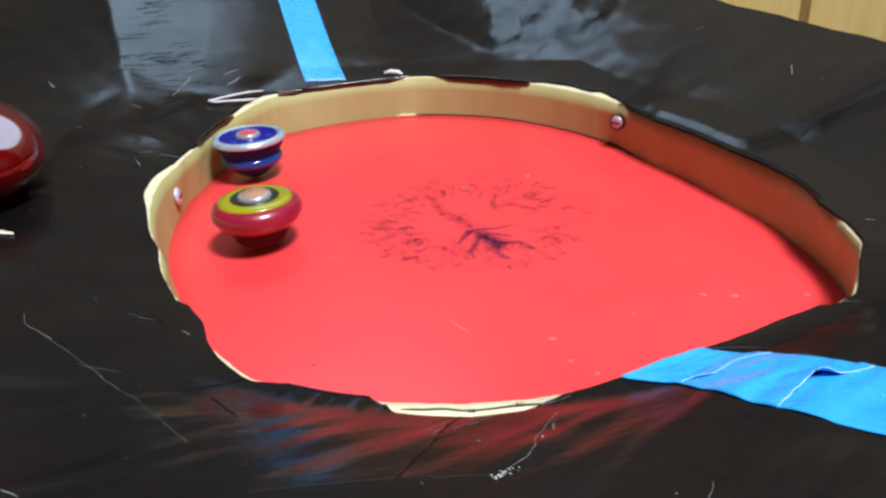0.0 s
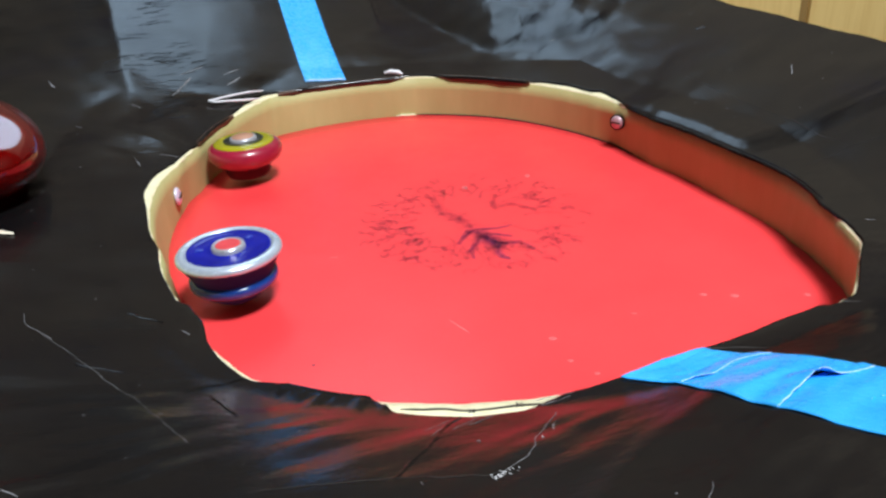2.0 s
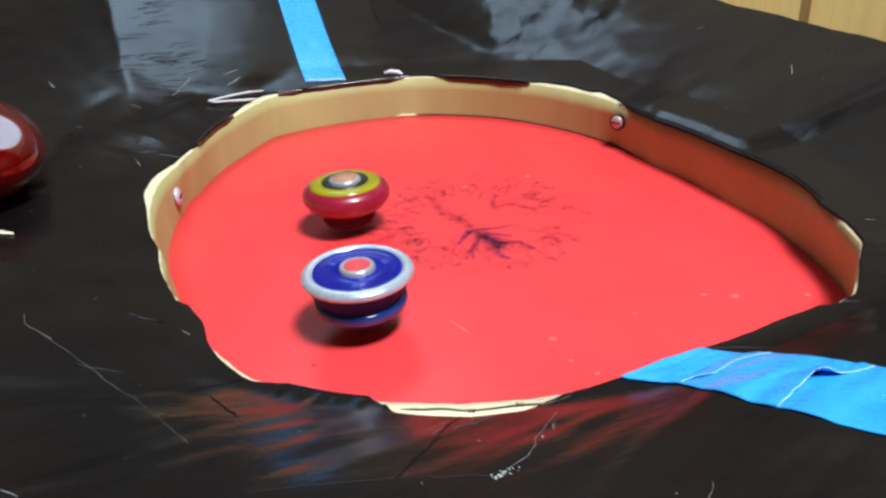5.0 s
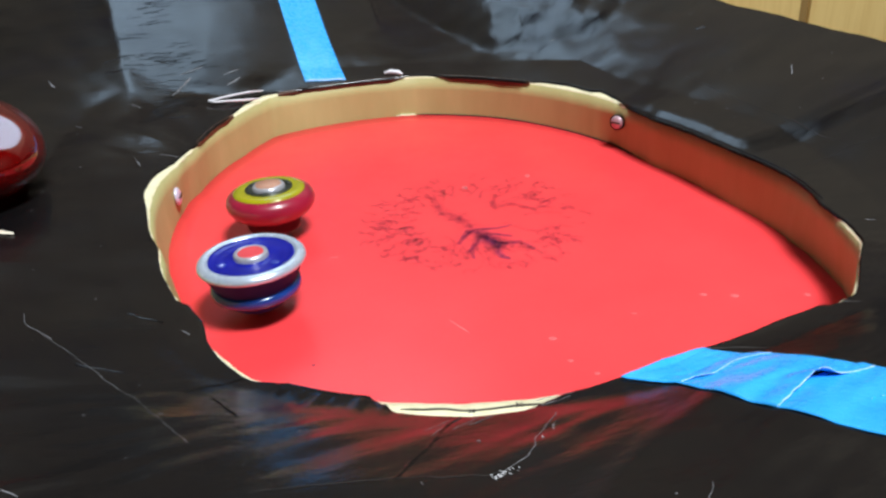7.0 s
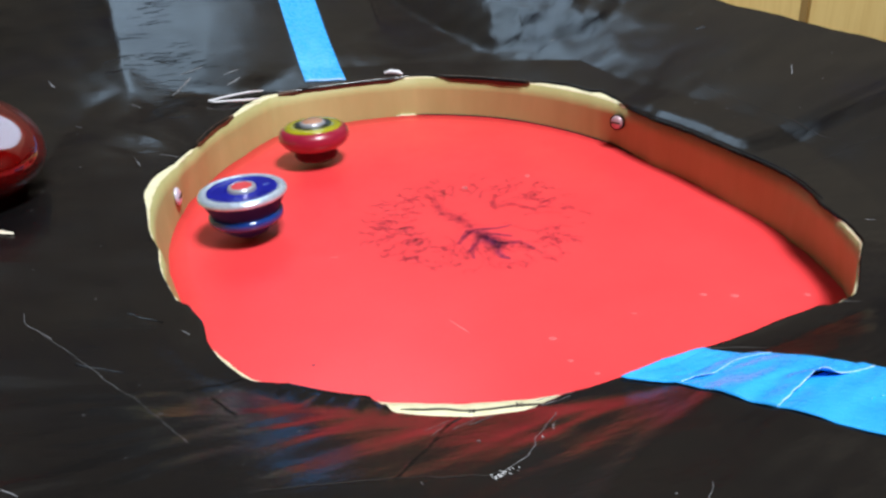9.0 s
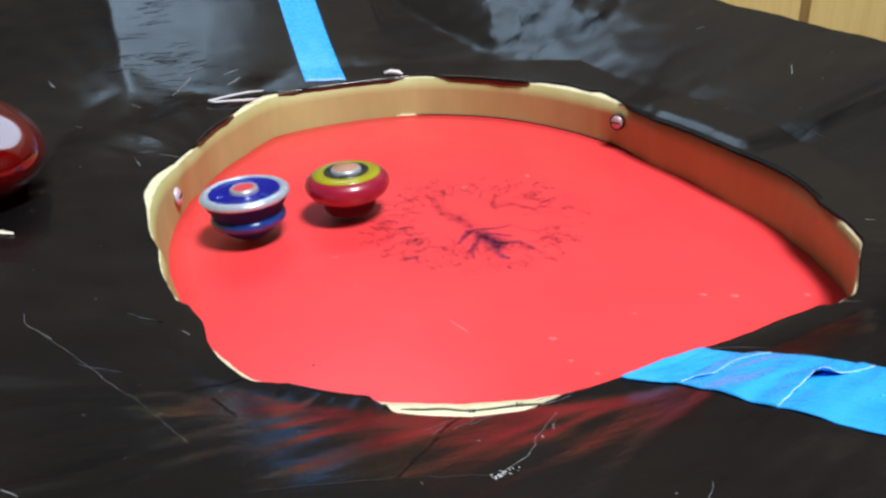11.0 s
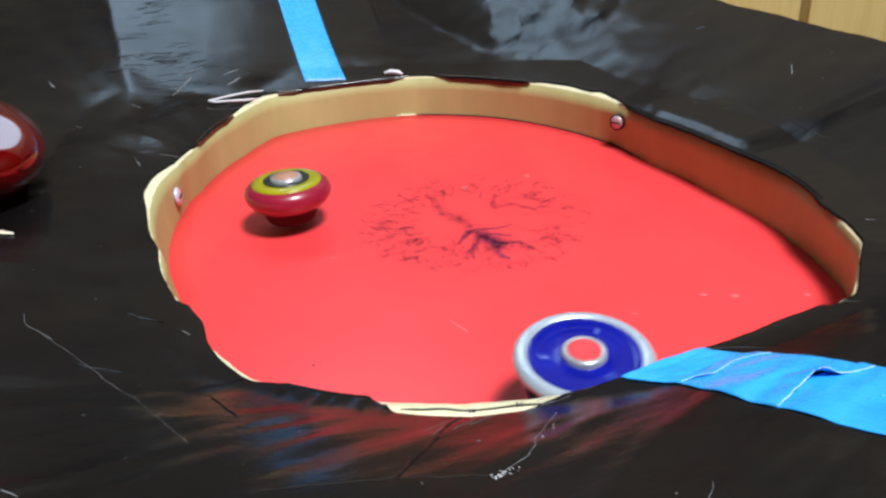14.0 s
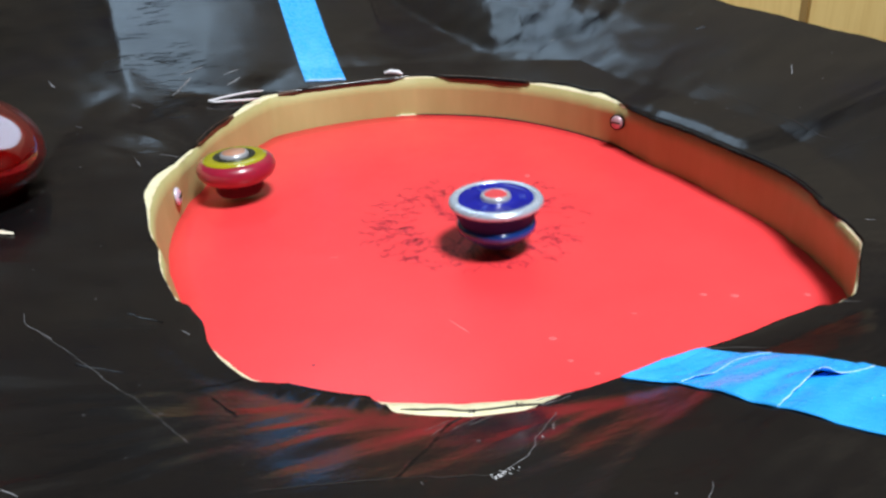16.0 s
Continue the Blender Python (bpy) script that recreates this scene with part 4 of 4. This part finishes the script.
# ---------------------------------------------------------------- what moves
BLUE_PATH = (
    (-0.1438, 0.5546), (-0.1474, 0.5429), (-0.1471, 0.5246), (-0.1469, 0.5073), (-0.1493, 0.4972), (-0.1498, 0.4848),
    (-0.1492, 0.4696), (-0.1475, 0.4511), (-0.1462, 0.4375), (-0.1429, 0.4207), (-0.1392, 0.4066), (-0.1348, 0.3946),
    (-0.1299, 0.3831), (-0.1265, 0.3745), (-0.1236, 0.3691), (-0.1213, 0.3646), (-0.1192, 0.3609), (-0.1172, 0.3578),
    (-0.1157, 0.3563), (-0.1146, 0.3567), (-0.1137, 0.3580), (-0.1131, 0.3620), (-0.1128, 0.3676), (-0.1136, 0.3754),
    (-0.1146, 0.3839), (-0.1153, 0.3933), (-0.1158, 0.4030), (-0.1165, 0.4140), (-0.1168, 0.4255), (-0.1177, 0.4385),
    (-0.1190, 0.4523), (-0.1202, 0.4636), (-0.1221, 0.4734), (-0.1169, 0.4600), (-0.1071, 0.4349), (-0.0987, 0.4147),
    (-0.0886, 0.3981), (-0.0786, 0.3832), (-0.0719, 0.3732), (-0.0667, 0.3644), (-0.0625, 0.3563), (-0.0599, 0.3494),
    (-0.0578, 0.3431), (-0.0549, 0.3358), (-0.0517, 0.3276), (-0.0485, 0.3199), (-0.0459, 0.3142), (-0.0442, 0.3120),
    (-0.0432, 0.3137), (-0.0426, 0.3181), (-0.0427, 0.3250), (-0.0440, 0.3336), (-0.0468, 0.3435), (-0.0520, 0.3576),
    (-0.0595, 0.3759), (-0.0683, 0.3935), (-0.0775, 0.4054), (-0.0876, 0.4100), (-0.0988, 0.4100), (-0.1097, 0.4072),
    (-0.1185, 0.4034), (-0.1217, 0.3950), (-0.1211, 0.3834), (-0.1177, 0.3725), (-0.1136, 0.3642), (-0.1089, 0.3567),
    (-0.1062, 0.3532), (-0.1040, 0.3507), (-0.1022, 0.3485), (-0.1006, 0.3470), (-0.0994, 0.3468), (-0.0989, 0.3497),
    (-0.0987, 0.3532), (-0.0989, 0.3573), (-0.0994, 0.3630), (-0.1000, 0.3693), (-0.1009, 0.3774), (-0.1022, 0.3865),
    (-0.1036, 0.3963), (-0.1053, 0.4071), (-0.1072, 0.4186), (-0.1097, 0.4316), (-0.1118, 0.4450), (-0.1140, 0.4585),
    (-0.1167, 0.4725), (-0.1192, 0.4839), (-0.1224, 0.4970), (-0.1253, 0.4975), (-0.1274, 0.4787), (-0.1264, 0.4601),
    (-0.1246, 0.4425), (-0.1220, 0.4290), (-0.1200, 0.4163), (-0.1169, 0.4038), (-0.1138, 0.3905), (-0.1106, 0.3777),
    (-0.1073, 0.3669), (-0.1041, 0.3594), (-0.1004, 0.3557), (-0.0963, 0.3549), (-0.0924, 0.3562), (-0.0893, 0.3590),
    (-0.0878, 0.3626), (-0.0878, 0.3671), (-0.0889, 0.3728), (-0.0910, 0.3797), (-0.0941, 0.3879), (-0.0982, 0.3971),
    (-0.1048, 0.4095), (-0.1137, 0.4249), (-0.1226, 0.4396), (-0.1294, 0.4508), (-0.1341, 0.4587), (-0.1379, 0.4615),
    (-0.1388, 0.4439), (-0.1073, 0.3905), (-0.0756, 0.3582), (-0.0400, 0.3211), (-0.0215, 0.2974), (-0.0134, 0.2824),
    (-0.0117, 0.2784), (-0.0144, 0.2764), (-0.0196, 0.2760), (-0.0254, 0.2763), (-0.0313, 0.2772), (-0.0375, 0.2786),
    (-0.0444, 0.2808), (-0.0525, 0.2855), (-0.0608, 0.2910), (-0.0690, 0.2980), (-0.0754, 0.3056), (-0.0806, 0.3138),
    (-0.0867, 0.3254), (-0.0938, 0.3435), (-0.0896, 0.3560), (-0.0571, 0.2935), (-0.0301, 0.2592), (-0.0011, 0.2409),
    (0.0192, 0.2387), (0.0386, 0.2390), (0.0527, 0.2417), (0.0616, 0.2458), (0.0700, 0.2495), (0.0776, 0.2530),
    (0.0833, 0.2568), (0.0875, 0.2605), (0.0880, 0.2640), (0.0874, 0.2683), (0.0862, 0.2729), (0.0832, 0.2781),
    (0.0795, 0.2829), (0.0756, 0.2874), (0.0715, 0.2918), (0.0672, 0.2968), (0.0617, 0.3051), (0.0571, 0.3137),
    (0.0523, 0.3262), (0.0469, 0.3436), (0.0413, 0.3639), (0.0360, 0.3846), (0.0327, 0.4042),
)
YELLOW_PATH = (
    (-0.1143, 0.4304), (-0.1044, 0.4297), (-0.0917, 0.4286), (-0.0813, 0.4315), (-0.0731, 0.4367), (-0.0685, 0.4436),
    (-0.0673, 0.4522), (-0.0703, 0.4640), (-0.0789, 0.4761), (-0.0952, 0.4890), (-0.1133, 0.5015), (-0.1283, 0.5090),
    (-0.1417, 0.5150), (-0.1437, 0.5166), (-0.1417, 0.5187), (-0.1407, 0.5235), (-0.1412, 0.5301), (-0.1422, 0.5366),
    (-0.1430, 0.5407), (-0.1447, 0.5446), (-0.1463, 0.5480), (-0.1466, 0.5495), (-0.1463, 0.5521), (-0.1464, 0.5550),
    (-0.1466, 0.5577), (-0.1469, 0.5592), (-0.1464, 0.5591), (-0.1464, 0.5591), (-0.1469, 0.5592), (-0.1475, 0.5579),
    (-0.1478, 0.5552), (-0.1487, 0.5554), (-0.1475, 0.5537), (-0.1365, 0.5530), (-0.1201, 0.5609), (-0.1076, 0.5685),
    (-0.0914, 0.5696), (-0.0739, 0.5632), (-0.0601, 0.5561), (-0.0514, 0.5466), (-0.0452, 0.5364), (-0.0425, 0.5257),
    (-0.0420, 0.5150), (-0.0416, 0.5044), (-0.0414, 0.4936), (-0.0418, 0.4834), (-0.0434, 0.4742), (-0.0462, 0.4660),
    (-0.0502, 0.4585), (-0.0548, 0.4523), (-0.0600, 0.4480), (-0.0655, 0.4458), (-0.0716, 0.4455), (-0.0782, 0.4465),
    (-0.0853, 0.4483), (-0.0933, 0.4517), (-0.1020, 0.4568), (-0.1107, 0.4615), (-0.1188, 0.4640), (-0.1262, 0.4626),
    (-0.1329, 0.4584), (-0.1378, 0.4531), (-0.1389, 0.4460), (-0.1378, 0.4378), (-0.1360, 0.4302), (-0.1332, 0.4244),
    (-0.1266, 0.4225), (-0.1198, 0.4232), (-0.1143, 0.4286), (-0.1098, 0.4361), (-0.1081, 0.4443), (-0.1103, 0.4563),
    (-0.1138, 0.4693), (-0.1202, 0.4834), (-0.1336, 0.4993), (-0.1445, 0.5131), (-0.1454, 0.5244), (-0.1453, 0.5340),
    (-0.1445, 0.5437), (-0.1422, 0.5549), (-0.1392, 0.5648), (-0.1363, 0.5656), (-0.1354, 0.5667), (-0.1350, 0.5682),
    (-0.1356, 0.5713), (-0.1374, 0.5760), (-0.1381, 0.5822), (-0.1335, 0.5843), (-0.1206, 0.5831), (-0.1088, 0.5806),
    (-0.0972, 0.5768), (-0.0850, 0.5683), (-0.0741, 0.5560), (-0.0653, 0.5447), (-0.0565, 0.5336), (-0.0486, 0.5225),
    (-0.0422, 0.5113), (-0.0376, 0.4992), (-0.0343, 0.4864), (-0.0324, 0.4747), (-0.0317, 0.4657), (-0.0322, 0.4592),
    (-0.0338, 0.4539), (-0.0361, 0.4500), (-0.0389, 0.4477), (-0.0418, 0.4469), (-0.0450, 0.4482), (-0.0486, 0.4514),
    (-0.0525, 0.4560), (-0.0567, 0.4613), (-0.0609, 0.4665), (-0.0675, 0.4722), (-0.0746, 0.4792), (-0.0756, 0.4877),
    (-0.0439, 0.5042), (-0.0061, 0.5196), (0.0254, 0.5320), (0.0529, 0.5474), (0.0602, 0.5591), (0.0508, 0.5702),
    (0.0321, 0.5836), (0.0125, 0.5943), (-0.0132, 0.6059), (-0.0409, 0.6162), (-0.0708, 0.6244), (-0.1003, 0.6276),
    (-0.1227, 0.6105), (-0.1356, 0.5788), (-0.1457, 0.5452), (-0.1511, 0.5168), (-0.1532, 0.4936), (-0.1504, 0.4714),
    (-0.1469, 0.4487), (-0.1445, 0.4333), (-0.1399, 0.4290), (-0.1307, 0.4330), (-0.1219, 0.4504), (-0.1138, 0.4693),
    (-0.1087, 0.4748), (-0.1037, 0.4676), (-0.0991, 0.4576), (-0.0920, 0.4494), (-0.0808, 0.4386), (-0.0687, 0.4285),
    (-0.0562, 0.4214), (-0.0442, 0.4165), (-0.0354, 0.4169), (-0.0270, 0.4216), (-0.0192, 0.4279), (-0.0136, 0.4373),
    (-0.0137, 0.4471), (-0.0196, 0.4604), (-0.0308, 0.4735), (-0.0441, 0.4866), (-0.0623, 0.5004), (-0.0803, 0.5086),
    (-0.1008, 0.5161), (-0.1231, 0.5202), (-0.1352, 0.5192), (-0.1437, 0.5166), (-0.1451, 0.5120),
)


def spin_rows(path, leans, per_row):
    """Rows of time, place and slow turn; leans are (time, about x, about y) in degrees, read in between."""
    rows = []
    for k, (x, y) in enumerate(path):
        t = k * 0.1
        i = max(j for j in range(len(leans)) if leans[j][0] <= t + 1e-6)
        a, b = leans[i], leans[min(i + 1, len(leans) - 1)]
        f = (t - a[0]) / (b[0] - a[0]) if b[0] > a[0] else 0.0
        lx, ly = a[1] + (b[1] - a[1]) * f, a[2] + (b[2] - a[2]) * f
        x, y = x - 0.034 * math.sin(radians(ly)), y + 0.034 * math.sin(radians(lx))
        lift = 0.0006 * (abs(lx) + abs(ly)) / 10.0
        rows.append((round(t, 1), pose(x, y, 0.0004 + lift, lx, ly, 0) @ pose(0, 0, 0, 0, 0, (per_row * k) % 360)))
    return rows


def motions():
    walk(BLUE_TOP, spin_rows(BLUE_PATH, ((0, 0, 0), (3.2, 0, 0), (3.5, 0, -2), (4.2, 1, -3), (5, 0, 0), (11.4, 0, 0), (11.6, 3, -1), (12.2, 0, 1), (13.0, 0, 2), (13.3, 0, 0), (13.5, 6, -5), (13.8, 7, 0), (14.4, 3, 0), (15.2, 0, 0), (16, 0, 0)), 63))
    walk(YELLOW_TOP, spin_rows(YELLOW_PATH, ((0, 0, 0), (16, 0, 0)), 57))


motions()
